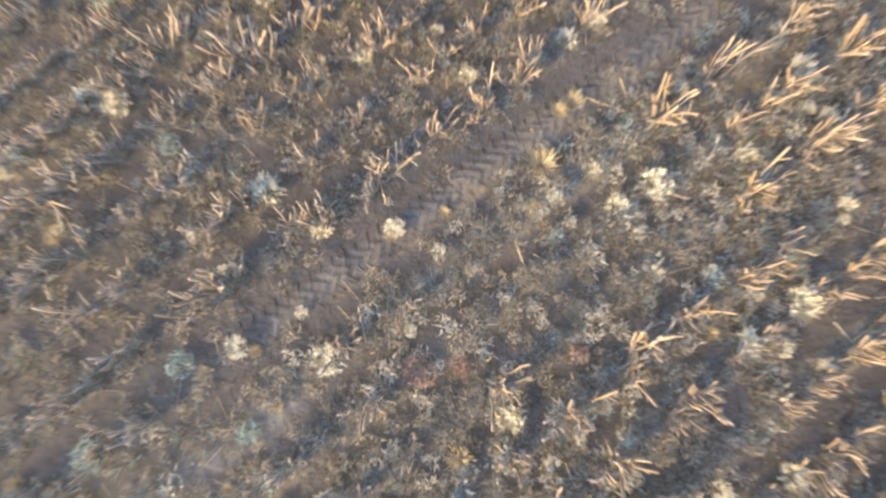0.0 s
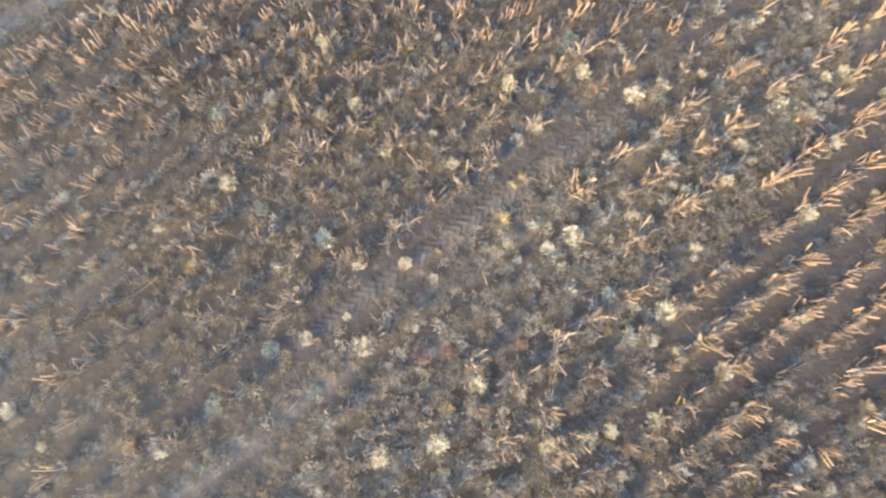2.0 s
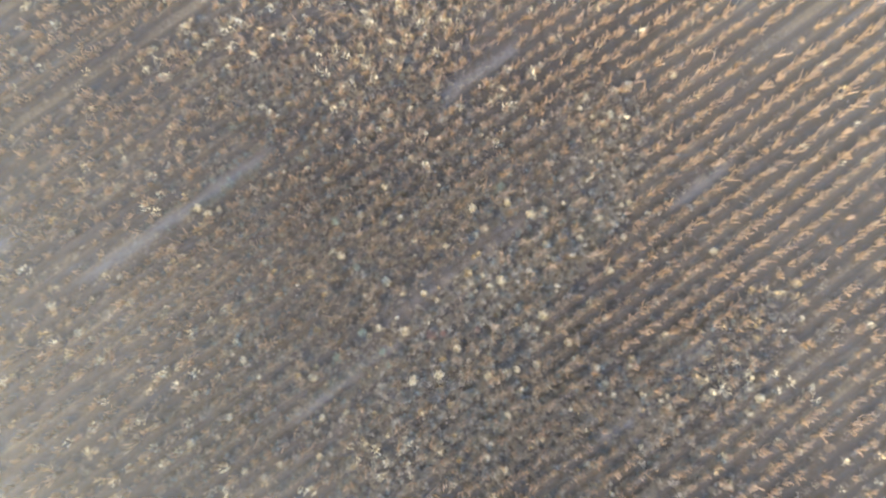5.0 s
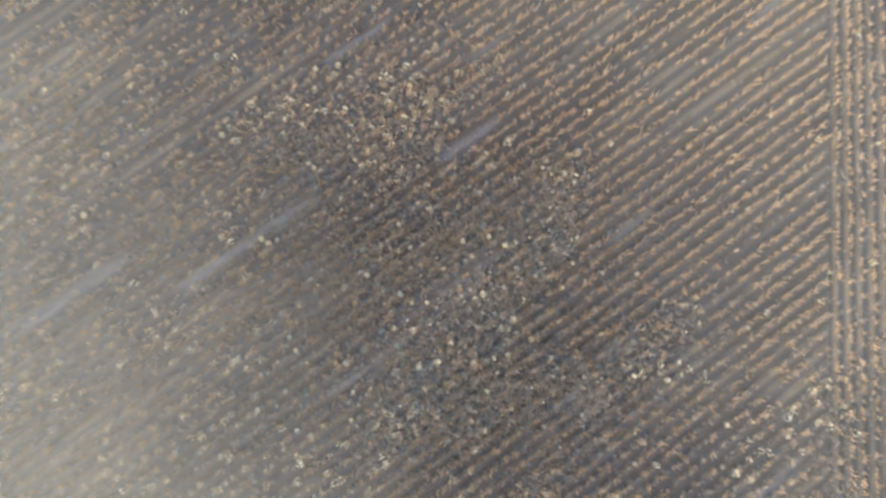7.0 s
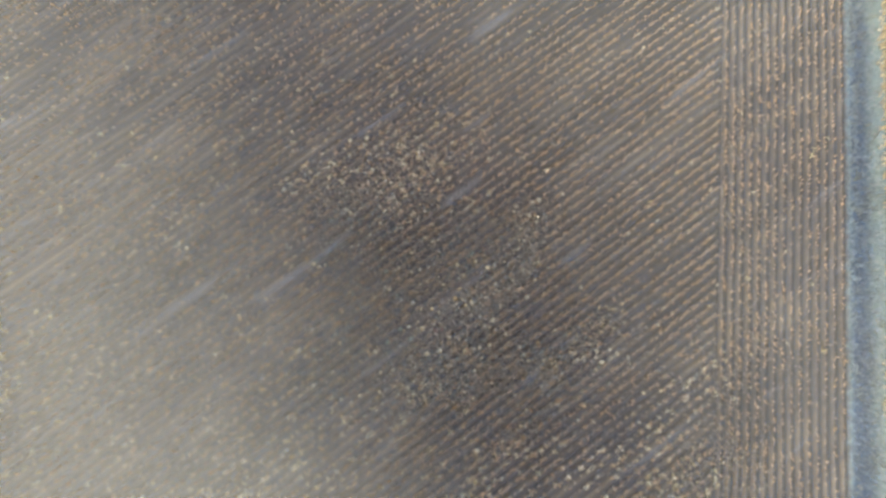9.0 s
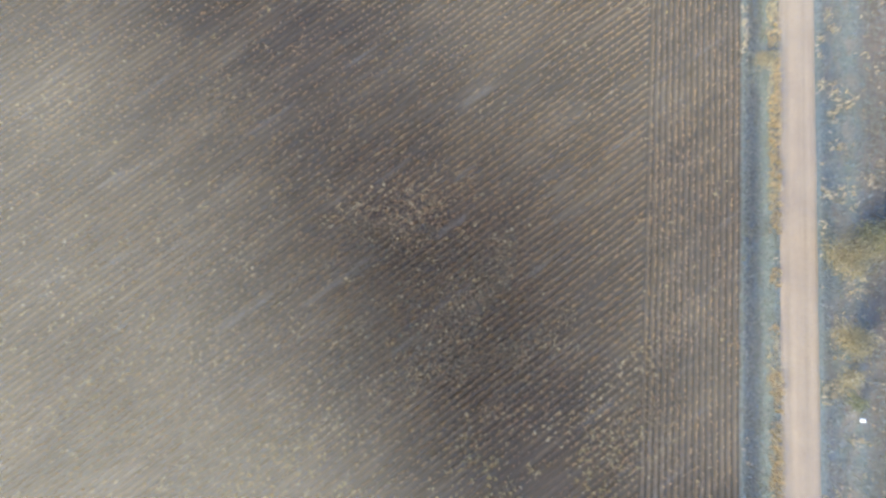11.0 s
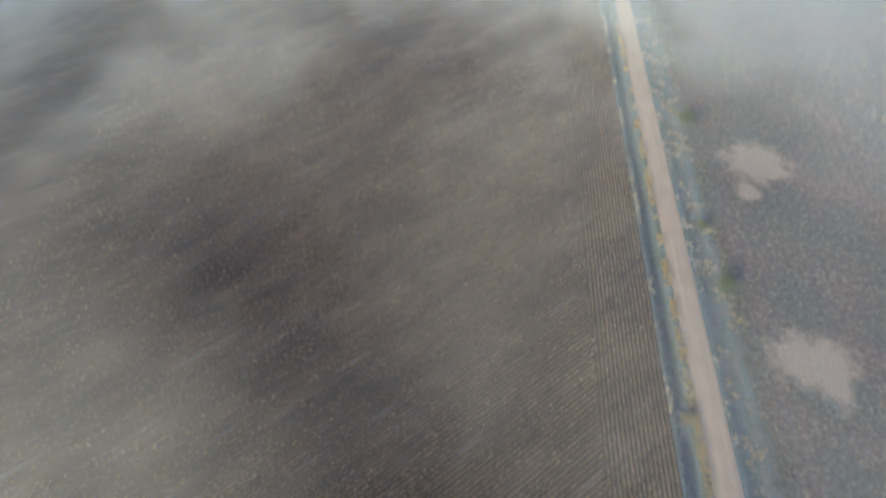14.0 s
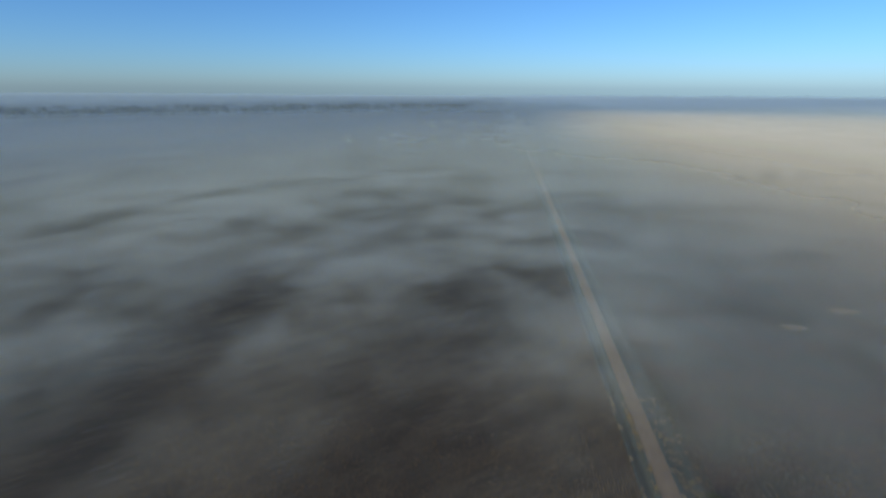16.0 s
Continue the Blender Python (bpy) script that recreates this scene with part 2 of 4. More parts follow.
    dusty = ramp(nt, ln, fine, [(0.3, (0.056, 0.053, 0.052)), (0.7, (0.108, 0.101, 0.097))])
    soil = blend(nt, ln, maths(nt, ln, "MAXIMUM", maths(nt, ln, "MULTIPLY", stripes, 0.42), pale), soil, dusty)
    # the strip that a tyre has pressed smooth
    pressed = map_range(nt, ln, maths(nt, ln, "ABSOLUTE", maths(nt, ln, "ADD", rotated.outputs[1], 2.97)), 0.08, 0.24, 0.5, 0.0)
    pressed = maths(nt, ln, "MULTIPLY", pressed, maths(nt, ln, "MULTIPLY", map_range(nt, ln, rotated.outputs[0], -7.0, -5.0), map_range(nt, ln, rotated.outputs[0], 1.0, 3.5, 1.0, 0.0)))
    soil = blend(nt, ln, pressed, soil, ramp(nt, ln, fine, [(0.3, (0.030, 0.026, 0.025)), (0.7, (0.060, 0.052, 0.048))]))
    beside = map_range(nt, ln, maths(nt, ln, "ABSOLUTE", maths(nt, ln, "ADD", rotated.outputs[1], 2.60)), 0.06, 0.20, 0.85, 0.0)
    beside = maths(nt, ln, "MULTIPLY", beside, maths(nt, ln, "MULTIPLY", map_range(nt, ln, rotated.outputs[0], -10.0, -7.0), map_range(nt, ln, rotated.outputs[0], 1.5, 4.0, 1.0, 0.0)))
    soil = blend(nt, ln, beside, soil, ramp(nt, ln, fine, [(0.3, (0.016, 0.013, 0.012)), (0.7, (0.036, 0.030, 0.027))]))
    rib = nt.new("ShaderNodeMath")
    rib.operation = "SINE"
    ln.new(maths(nt, ln, "MULTIPLY", maths(nt, ln, "ADD", rotated.outputs[0], maths(nt, ln, "ABSOLUTE", maths(nt, ln, "ADD", rotated.outputs[1], 2.97))), 2 * math.pi / 0.17), rib.inputs[0])
    ribs = maths(nt, ln, "MULTIPLY", rib.outputs[0], pressed)
    # ditch, verges and the fallow beyond the road
    grass = ramp(nt, ln, noise_tex(nt, ln, pos, 2.6, 7, 0.72), [(0.3, (0.024, 0.036, 0.044)), (0.5, (0.053, 0.077, 0.081)), (0.72, (0.135, 0.135, 0.125))])
    worn = noise_tex(nt, ln, mapped(nt, ln, pos, 0, (1.0, 0.45, 1.0)), 0.5, 5, 0.65)
    grass = blend(nt, ln, maths(nt, ln, "MULTIPLY", map_range(nt, ln, worn, 0.42, 0.62, 0.0, 0.75), map_range(nt, ln, x, 41.5, 43.5)), grass, ramp(nt, ln, fine, [(0.3, (0.058, 0.054, 0.056)), (0.7, (0.142, 0.126, 0.114))]))
    rough_edge = maths(nt, ln, "MULTIPLY_ADD", clod, 0.9, -0.45)
    xx = maths(nt, ln, "ADD", x, rough_edge)
    verge = maths(nt, ln, "MULTIPLY", map_range(nt, ln, xx, 32.9, 33.4), map_range(nt, ln, xx, 50.0, 46.0))
    col = blend(nt, ln, verge, soil, grass)
    fallow = ramp(nt, ln, noise_tex(nt, ln, pos, 1.1, 7, 0.7), [(0.3, (0.027, 0.026, 0.029)), (0.52, (0.064, 0.057, 0.056)), (0.72, (0.124, 0.106, 0.096))])
    tint = ramp(nt, ln, large, [(0.35, (0.75, 0.95, 0.85)), (0.65, (1.15, 1.0, 0.92))])
    fallow = blend(nt, ln, 1.0, fallow, tint, "MULTIPLY")
    # bleached dry patches on the fallow
    ragged = noise_tex(nt, ln, pos, 0.35, 5, 0.6)
    patches = None
    for cx, cy, rx, ry in ((60.5, 85, 6.6, 6.0), (58.0, 38.5, 6.9, 4.9), (60, -19, 8.5, 6.5), (60, 37, 3, 6), (57, 76, 2.5, 2.5), (112, 196, 5, 3), (140, 215, 6, 3)):
        dx = maths(nt, ln, "DIVIDE", maths(nt, ln, "SUBTRACT", x, cx), rx)
        dy = maths(nt, ln, "DIVIDE", maths(nt, ln, "SUBTRACT", y, cy), ry)
        r = maths(nt, ln, "SQRT", maths(nt, ln, "ADD", maths(nt, ln, "MULTIPLY", dx, dx), maths(nt, ln, "MULTIPLY", dy, dy)))
        one = map_range(nt, ln, maths(nt, ln, "ADD", r, maths(nt, ln, "MULTIPLY_ADD", ragged, 1.8, -0.9)), 1.35, 0.6)
        patches = one if patches is None else maths(nt, ln, "MAXIMUM", patches, one)
    dry = ramp(nt, ln, noise_tex(nt, ln, pos, 2.5, 6, 0.7), [(0.3, (0.088, 0.070, 0.055)), (0.6, (0.192, 0.153, 0.119))])
    fallow = blend(nt, ln, patches, fallow, dry)
    col = blend(nt, ln, map_range(nt, ln, xx, 46.0, 49.5), col, fallow)
    # far fields in blocks of their own colour
    cells = node(nt, "ShaderNodeTexVoronoi", Scale=0.0022)
    ln.new(mapped(nt, ln, pos, 0.35, (1.0, 0.55, 1.0)), cells.inputs["Vector"])
    fields = ramp(nt, ln, cells.outputs["Color"], [(0.2, (0.062, 0.053, 0.043)), (0.5, (0.099, 0.093, 0.062)), (0.8, (0.205, 0.167, 0.118))])
    col = blend(nt, ln, map_range(nt, ln, dist, 320, 520, 0.0, 0.8), col, fields)
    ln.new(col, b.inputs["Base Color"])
    bump = node(nt, "ShaderNodeBump", Strength=0.9, Distance=0.05)
    ln.new(maths(nt, ln, "ADD", maths(nt, ln, "ADD", maths(nt, ln, "ADD", fine, clod), maths(nt, ln, "MULTIPLY", ribs, 0.22)), maths(nt, ln, "MULTIPLY", maths(nt, ln, "MULTIPLY", lines, map_range(nt, ln, x, 33.0, 33.3, 0.8, 0.0)), map_range(nt, ln, dist, 9, 14))), bump.inputs["Height"])
    ln.new(bump.outputs[0], b.inputs["Normal"])
    return m


def road_material():
    m, nt, ln, b = mat("packed_dirt", 0.9, 0.2)
    pos = nt.new("ShaderNodeTexCoord").outputs["Object"]
    grit = noise_tex(nt, ln, pos, 7.0, 7, 0.7)
    streak = noise_tex(nt, ln, mapped(nt, ln, pos, 0, (1.3, 0.03, 1)), 1.6, 4, 0.6)
    wide = noise_tex(nt, ln, pos, 0.25, 4, 0.5)
    c = ramp(nt, ln, grit, [(0.25, (0.160, 0.118, 0.085)), (0.55, (0.212, 0.161, 0.117)), (0.8, (0.265, 0.207, 0.153))])
    c = blend(nt, ln, 1.0, c, ramp(nt, ln, streak, [(0.3, (0.84, 0.84, 0.86)), (0.7, (1.06, 1.05, 1.02))]), "MULTIPLY")
    c = blend(nt, ln, 1.0, c, ramp(nt, ln, wide, [(0.3, (0.88, 0.88, 0.9)), (0.7, (1.05, 1.04, 1.0))]), "MULTIPLY")
    ln.new(c, b.inputs["Base Color"])
    bump = node(nt, "ShaderNodeBump", Strength=0.5, Distance=0.02)
    ln.new(grit, bump.inputs["Height"])
    ln.new(bump.outputs[0], b.inputs["Normal"])
    return m


def plant_material(name, dark, mid, light, island=True, translucent=0.25, rough=0.75):
    """Dry or green plant tissue; hue by piece, streaks by grain."""
    m, nt, ln, b = mat(name, rough, 0.25)
    if island:
        pick = nt.new("ShaderNodeNewGeometry").outputs["Random Per Island"]
    else:
        pick = nt.new("ShaderNodeObjectInfo").outputs["Random"]
    pos = nt.new("ShaderNodeTexCoord").outputs["Object"]
    grain = noise_tex(nt, ln, mapped(nt, ln, pos, 0, (1, 1, 0.25)), 30.0, 3, 0.6)
    c = ramp(nt, ln, maths(nt, ln, "MULTIPLY_ADD", grain, 0.5, maths(nt, ln, "MULTIPLY_ADD", pick, 0.6, -0.05)), [(0.1, dark), (0.5, mid), (0.9, light)])
    ln.new(c, b.inputs["Base Color"])
    if translucent:
        t = nt.new("ShaderNodeBsdfTranslucent")
        ln.new(c, t.inputs["Color"])
        mix = nt.new("ShaderNodeMixShader")
        mix.inputs[0].default_value = translucent
        ln.new(b.outputs[0], mix.inputs[1])
        ln.new(t.outputs[0], mix.inputs[2])
        ln.new(mix.outputs[0], nt["Material Output"].inputs["Surface"])
    return m


GROUND = ground_material()
ROAD = road_material()
STALK = plant_material("stubble_stalk", (0.130, 0.084, 0.053), (0.205, 0.136, 0.087), (0.275, 0.194, 0.130), False, 0.35)
STALK_FAR = plant_material("stubble_stalk_far", (0.145, 0.084, 0.049), (0.240, 0.147, 0.088), (0.325, 0.216, 0.138), True, 0.3)
STUMP = plant_material("stubble_root", (0.087, 0.053, 0.027), (0.161, 0.100, 0.049), (0.236, 0.153, 0.082), False, 0.0)
PALE = plant_material("bleached_grass", (0.238, 0.189, 0.114), (0.348, 0.290, 0.195), (0.431, 0.378, 0.286), True, 0.35)
FLUFF = plant_material("seed_fluff", (0.29, 0.23, 0.135), (0.41, 0.335, 0.215), (0.52, 0.44, 0.305), True, 0.35)
YELLOW = plant_material("yellowed_grass", (0.180, 0.120, 0.060), (0.315, 0.223, 0.118), (0.435, 0.328, 0.195), True, 0.35)
GREEN = plant_material("green_weed_leaf", (0.060, 0.072, 0.054), (0.110, 0.128, 0.095), (0.190, 0.208, 0.165), True, 0.3)
RED = plant_material("russet_weed_leaf", (0.070, 0.032, 0.024), (0.120, 0.056, 0.040), (0.175, 0.092, 0.066), True, 0.3)
WEED_MID = plant_material("brown_weed_leaf", (0.055, 0.044, 0.034), (0.090, 0.072, 0.053), (0.145, 0.116, 0.085), True, 0.5)
DRY = plant_material("dry_ground_grass", (0.090, 0.070, 0.051), (0.145, 0.112, 0.079), (0.225, 0.177, 0.125), True, 0.5)
STRAW = plant_material("straw_litter", (0.074, 0.053, 0.033), (0.186, 0.129, 0.077), (0.322, 0.247, 0.158), True, 0.0)
VERGE = plant_material("verge_grass", (0.042, 0.058, 0.060), (0.088, 0.112, 0.110), (0.19, 0.198, 0.178), True, 0.3)
STRAWY = plant_material("straw_grass", (0.20, 0.160, 0.085), (0.30, 0.245, 0.140), (0.40, 0.335, 0.205), True, 0.35)
HUSK = plant_material("husk_leaf", (0.15, 0.122, 0.086), (0.215, 0.178, 0.130), (0.30, 0.255, 0.195), True, 0.5)
DEW = plant_material("dewy_grass", (0.062, 0.070, 0.062), (0.098, 0.108, 0.094), (0.155, 0.163, 0.140), True, 0.5)
BARK = plant_material("bark", (0.05, 0.04, 0.03), (0.10, 0.08, 0.06), (0.17, 0.14, 0.11), False, 0.0, 0.95)
AUTUMN = plant_material("autumn_leaf", (0.060, 0.054, 0.034), (0.125, 0.108, 0.064), (0.22, 0.186, 0.108), True, 0.12)
OLIVE = plant_material("olive_leaf", (0.055, 0.060, 0.034), (0.115, 0.112, 0.058), (0.20, 0.18, 0.09), True, 0.3)
LEAF = plant_material("dark_leaf", (0.03, 0.04, 0.022), (0.06, 0.075, 0.04), (0.11, 0.12, 0.06), True, 0.25)
PAPER = plant_material("weathered_sheet", (0.70, 0.72, 0.74), (0.78, 0.79, 0.80), (0.84, 0.84, 0.84), False, 0.1)


# ---- mesh helpers ----
def mesh_object(name, verts, faces, material, parent=None, shade_smooth=False):
    me = bpy.data.meshes.new(name)
    verts = np.asarray(verts, np.float32)
    faces = np.asarray(faces, np.int32)
    k = faces.shape[1]
    me.vertices.add(len(verts))
    me.vertices.foreach_set("co", verts.ravel())
    me.loops.add(faces.size)
    me.loops.foreach_set("vertex_index", faces.ravel())
    me.polygons.add(len(faces))
    me.polygons.foreach_set("loop_start", np.arange(0, faces.size, k, dtype=np.int32))
    if shade_smooth:
        me.polygons.foreach_set("use_smooth", np.ones(len(faces), bool))
    me.update(calc_edges=True)
    me.validate()
    me.materials.append(material)
    ob = new(name, me)
    if parent:
        ob.parent = parent
    return ob


def scatter(template, x, y, z, turn, size, lean=0.0):
    """Copies of a template (verts, faces) joined into one set of arrays."""
    tv, tf = template
    n = len(x)
    c, s = np.cos(turn), np.sin(turn)
    size = np.broadcast_to(np.asarray(size, float), (n,))
    v = np.empty((n, len(tv), 3))
    v[:, :, 0] = (tv[None, :, 0] * c[:, None] - tv[None, :, 1] * s[:, None]) * size[:, None] + x[:, None]
    v[:, :, 1] = (tv[None, :, 0] * s[:, None] + tv[None, :, 1] * c[:, None]) * size[:, None] + y[:, None]
    v[:, :, 2] = tv[None, :, 2] * size[:, None] + z[:, None]
    f = tf[None] + (np.arange(n) * len(tv))[:, None, None]
    return v.reshape(-1, 3), f.reshape(-1, tf.shape[1])


def joined(pieces):
    vs, fs, base = [], [], 0
    for v, f in pieces:
        vs.append(v)
        fs.append(f + base)
        base += len(v)
    return np.concatenate(vs), np.concatenate(fs)


def scattered(name, templates, x, y, turn, size, material, label, category):
    """One object of kind stuff: each plant takes one of the templates."""
    pick = rng.integers(0, len(templates), len(x))
    z = height(x, y) - 0.01
    pieces = [scatter(t, x[pick == i], y[pick == i], z[pick == i], turn[pick == i], size[pick == i]) for i, t in enumerate(templates) if (pick == i).any()]
    ob = mesh_object(name, *joined(pieces), material)
    return tagged(ob, label, category, kind="stuff")


def prism(points, radii, sides=4, cap=True):
    """A tapering rod along points."""
    pts = [Vector(p) for p in points]
    verts, faces = [], []
    for i, (p, r) in enumerate(zip(pts, radii)):
        d = (pts[min(i + 1, len(pts) - 1)] - pts[max(i - 1, 0)]).normalized()
        a = d.orthogonal().normalized()
        b = d.cross(a)
        for k in range(sides):
            w = 2 * math.pi * k / sides
            verts.append(p + (a * math.cos(w) + b * math.sin(w)) * r)
    for i in range(len(pts) - 1):
        for k in range(sides):
            q = (i * sides + k, i * sides + (k + 1) % sides, (i + 1) * sides + (k + 1) % sides, (i + 1) * sides + k)
            faces += [(q[0], q[1], q[2]), (q[0], q[2], q[3])]
    if cap:
        top = (len(pts) - 1) * sides
        faces += [(top, top + k, top + k + 1) for k in range(1, sides - 1)]
    return np.array([tuple(v) for v in verts]), np.array(faces, np.int64)


def blade(base, heading, lean, length, width, droop=0.4, steps=2):
    """A flat, curved, pointed leaf."""
    verts, faces = [], []
    side = np.array((-math.sin(heading), math.cos(heading), 0)) * width / 2
    out = np.array((math.cos(heading), math.sin(heading), 0))
    p = np.array(base, float)
    tilt = lean
    for i in range(steps + 1):
        w = 1 - (i / (steps + 0.35)) ** 1.5 if i else 0.75
        verts += [p - side * w, p + side * w]
        p = p + (out * math.sin(tilt) + np.array((0, 0, math.cos(tilt)))) * length / steps
        tilt += droop / steps
    for i in range(steps):
        a = 2 * i
        faces += [(a, a + 1, a + 3), (a, a + 3, a + 2)]
    return np.array(verts), np.array(faces, np.int64)


def tuft(count, length, width, spread, droop, seed, steps=2, radius=0.04):
    r = random.Random(seed)
    out = []
    for i in range(count):
        h = 2 * math.pi * (i + r.random()) / count * 3
        q = radius * r.random()
        out.append(blade((q * math.cos(h), q * math.sin(h), 0), h + r.uniform(-0.5, 0.5), spread * r.uniform(0.1, 1), length * r.uniform(0.55, 1.1), width * r.uniform(0.7, 1.3), droop * r.uniform(0.4, 1.3), steps))
    return joined(out)


def stalk(seed, sides=5, rings=4):
    """One cut stalk with the stubs of its side shoots, fanning out towards +x."""
    r = random.Random(seed)
    n = r.uniform(0.34, 0.52)
    lean, bow = r.uniform(0.08, 0.5), r.uniform(-0.15, 0.25)
    pts, p, a = [], Vector((0, 0, 0)), lean
    for i in range(rings):
        pts.append(tuple(p))
        p = p + Vector((math.sin(a), 0.12 * math.sin(2 * i + seed), math.cos(a))) * n / (rings - 1)
        a += bow / (rings - 1)
    out = [prism(pts, [0.0135, 0.0125, 0.0135, 0.012][:rings], sides)]
    for k in range(3):
        at, h, m = Vector(pts[1 + k % (rings - 2)]), r.uniform(0, 6.28), r.uniform(0.07, 0.15)
        out.append(prism([tuple(at), tuple(at + Vector((0.6 * math.cos(h), 0.6 * math.sin(h), 0.8)) * m)], [0.009, 0.007], 4))
    return joined(out)


def stool_mesh(seed, count, sides=3, thick=1.0, high=1.0, rings=2):
    """Cut stalks standing in line along +x, as one template."""
    r = random.Random(seed)
    out = []
    for i in range(count):
        h = r.uniform(0, 2 * math.pi)
        n, lean = high * r.uniform(0.24, 0.44), r.uniform(0.1, 0.65)
        x0, y0 = 0.17 * (2 * (i + r.random()) / count - 1), r.uniform(-0.075, 0.075)
        c, s = math.cos(h), math.sin(h)
        pts = [(x0 + math.sin(lean) * n * t * c, y0 + math.sin(lean) * n * t * s, n * t * math.cos(lean)) for t in np.linspace(0, 1, rings)]
        out.append(prism(pts, [thick * (0.017 - 0.003 * t) for t in np.linspace(0, 1, rings)], sides, cap=thick < 2))
    return joined(out)


def rosette(count, size, lift, seed, steps=2):
    """A low leafy weed."""
    r = random.Random(seed)
    out = []
    for i in range(count):
        h = r.uniform(0, 2 * math.pi)
        q = r.uniform(0, 0.05)
        out.append(blade((q * math.cos(h), q * math.sin(h), r.uniform(0, lift)), h, r.uniform(0.4, 1.2), size * r.uniform(0.5, 1.1), size * r.uniform(0.18, 0.34), r.uniform(0.2, 0.9), steps))
    return joined(out)


def leaf_clump(seed, count, radius, leaf, tall):
    """A small bush of loose little leaves."""
    r = random.Random(seed)
    verts = []
    for i in range(count):
        h, q = r.uniform(0, 6.28), radius * r.random() ** 0.6
        c = Vector((q * math.cos(h), q * math.sin(h), tall * r.uniform(0.1, 1.0) * (1.1 - 0.6 * q / radius)))
        turn, tip = r.uniform(0, 6.28), r.uniform(-0.2, 0.9)
        out = Vector((math.cos(turn), math.sin(turn), tip)).normalized() * leaf * r.uniform(0.6, 1.3)
        side = Vector((-math.sin(turn), math.cos(turn), r.uniform(-0.4, 0.4))) * leaf * r.uniform(0.10, 0.22)
        verts += [c - side, c + side, c + out]
    return np.array([tuple(v) for v in verts]), np.arange(3 * count).reshape(-1, 3)


def litter(seed):
    r = random.Random(seed)
    a, n = r.uniform(0, 6.28), r.uniform(0.08, 0.28)
    return prism([(-n * math.cos(a), -n * math.sin(a), 0.02), (n * math.cos(a), n * math.sin(a), r.uniform(0.015, 0.06))], [0.007, 0.005], 3, False)


# ---- ground ----
def graded(lo, hi, fine, centre_step, grow, limit):
    """Coordinates: even steps between lo and hi, growing outward."""
    mid = list(np.arange(lo, hi + 1e-6, fine))
    a, step = [lo], fine
    while a[-1] > -limit:
        step = min(step * grow, 400)
        a.append(a[-1] - step)
    c, step = [mid[-1]], fine
    while c[-1] < limit:
        step = min(step * grow, 400)
        c.append(c[-1] + step)
    return np.array(a[:0:-1] + mid + c[1:])


gx = graded(-9.0, 9.5, 0.10, 0, 1.09, 4900)
extra = np.concatenate([np.arange(22.0, 33.4, 0.175), np.arange(33.4, 50, 0.35)])
gx = np.unique(np.round(np.concatenate([gx[(gx < 22) | (gx > 50)], extra]), 3))
gy = graded(-10.5, 2.5, 0.10, 0, 1.09, 4900)
GXX, GYY = np.meshgrid(gx, gy)
gz = height(GXX, GYY)
idx = np.arange(gx.size * gy.size).reshape(gy.size, gx.size)
quads = np.stack([idx[:-1, :-1], idx[:-1, 1:], idx[1:, 1:], idx[1:, :-1]], -1).reshape(-1, 4)
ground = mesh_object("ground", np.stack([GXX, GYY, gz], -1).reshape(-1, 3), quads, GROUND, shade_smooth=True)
tagged(ground, "grey-brown harvested field soil with ridged rows and residue", "ground", kind="structure")

# ---- road ----
ry = np.concatenate([np.arange(-80, 240, 1.0), np.arange(240, 1500, 12.0)])
rx = np.linspace(0, 1, 22)
RX, RY = np.meshgrid(rx, ry)
wob = 0.10 * (value_noise(RY * 0 + 3, RY, 5.0, 21) - 0.5)
wob2 = 0.10 * (value_noise(RY * 0 + 9, RY, 4.0, 22) - 0.5)
X = ROAD_X0 + wob + RX * (ROAD_X1 - ROAD_X0 + wob2 - wob)
profile = 0.05 * np.sin(np.pi * RX) ** 0.6 - 0.025 * (np.exp(-((RX - 0.27) / 0.07) ** 2) + np.exp(-((RX - 0.73) / 0.07) ** 2))
Z = profile + 0.012 * (value_noise(X, RY, 0.8, 23) - 0.5) - 0.05 * ((RX < 0.01) | (RX > 0.99))
ri = np.arange(rx.size * ry.size).reshape(ry.size, rx.size)
rq = np.stack([ri[:-1, :-1], ri[:-1, 1:], ri[1:, 1:], ri[1:, :-1]], -1).reshape(-1, 4)
road = mesh_object("road", np.stack([X, RY, Z], -1).reshape(-1, 3), rq, ROAD, shade_smooth=True)
tagged(road, "pale tan packed dirt farm track with faint wheel ruts", "road", kind="structure")

# lug prints left in the soil by a tractor tyre
lugs = []
lr = random.Random(4)
u = -6.0
while u < 2.4:
    for sgn in (-1, 1):
        v0, v1 = -2.95 + sgn * 0.02, -2.95 + sgn * 0.23
        du = 0.10
        a, b2 = (u + (0 if sgn < 0 else 0.09), v0), (u + du + (0 if sgn < 0 else 0.09), v1)
        p = [(CU * q[0] - SU * q[1], SU * q[0] + CU * q[1]) for q in (a, b2)]
        pts = [(px, py, float(height(px, py)) - 0.007) for px, py in p]
        lugs.append(prism(pts, [0.011, 0.012 * lr.uniform(0.8, 1.1)], 5, True))
    u += 0.17 * lr.uniform(0.92, 1.08)
track = mesh_object("tyre_track", *joined(lugs), GROUND)
tagged(track, "lugged tractor tyre print pressed into the soil", "tyre track", kind="structure")

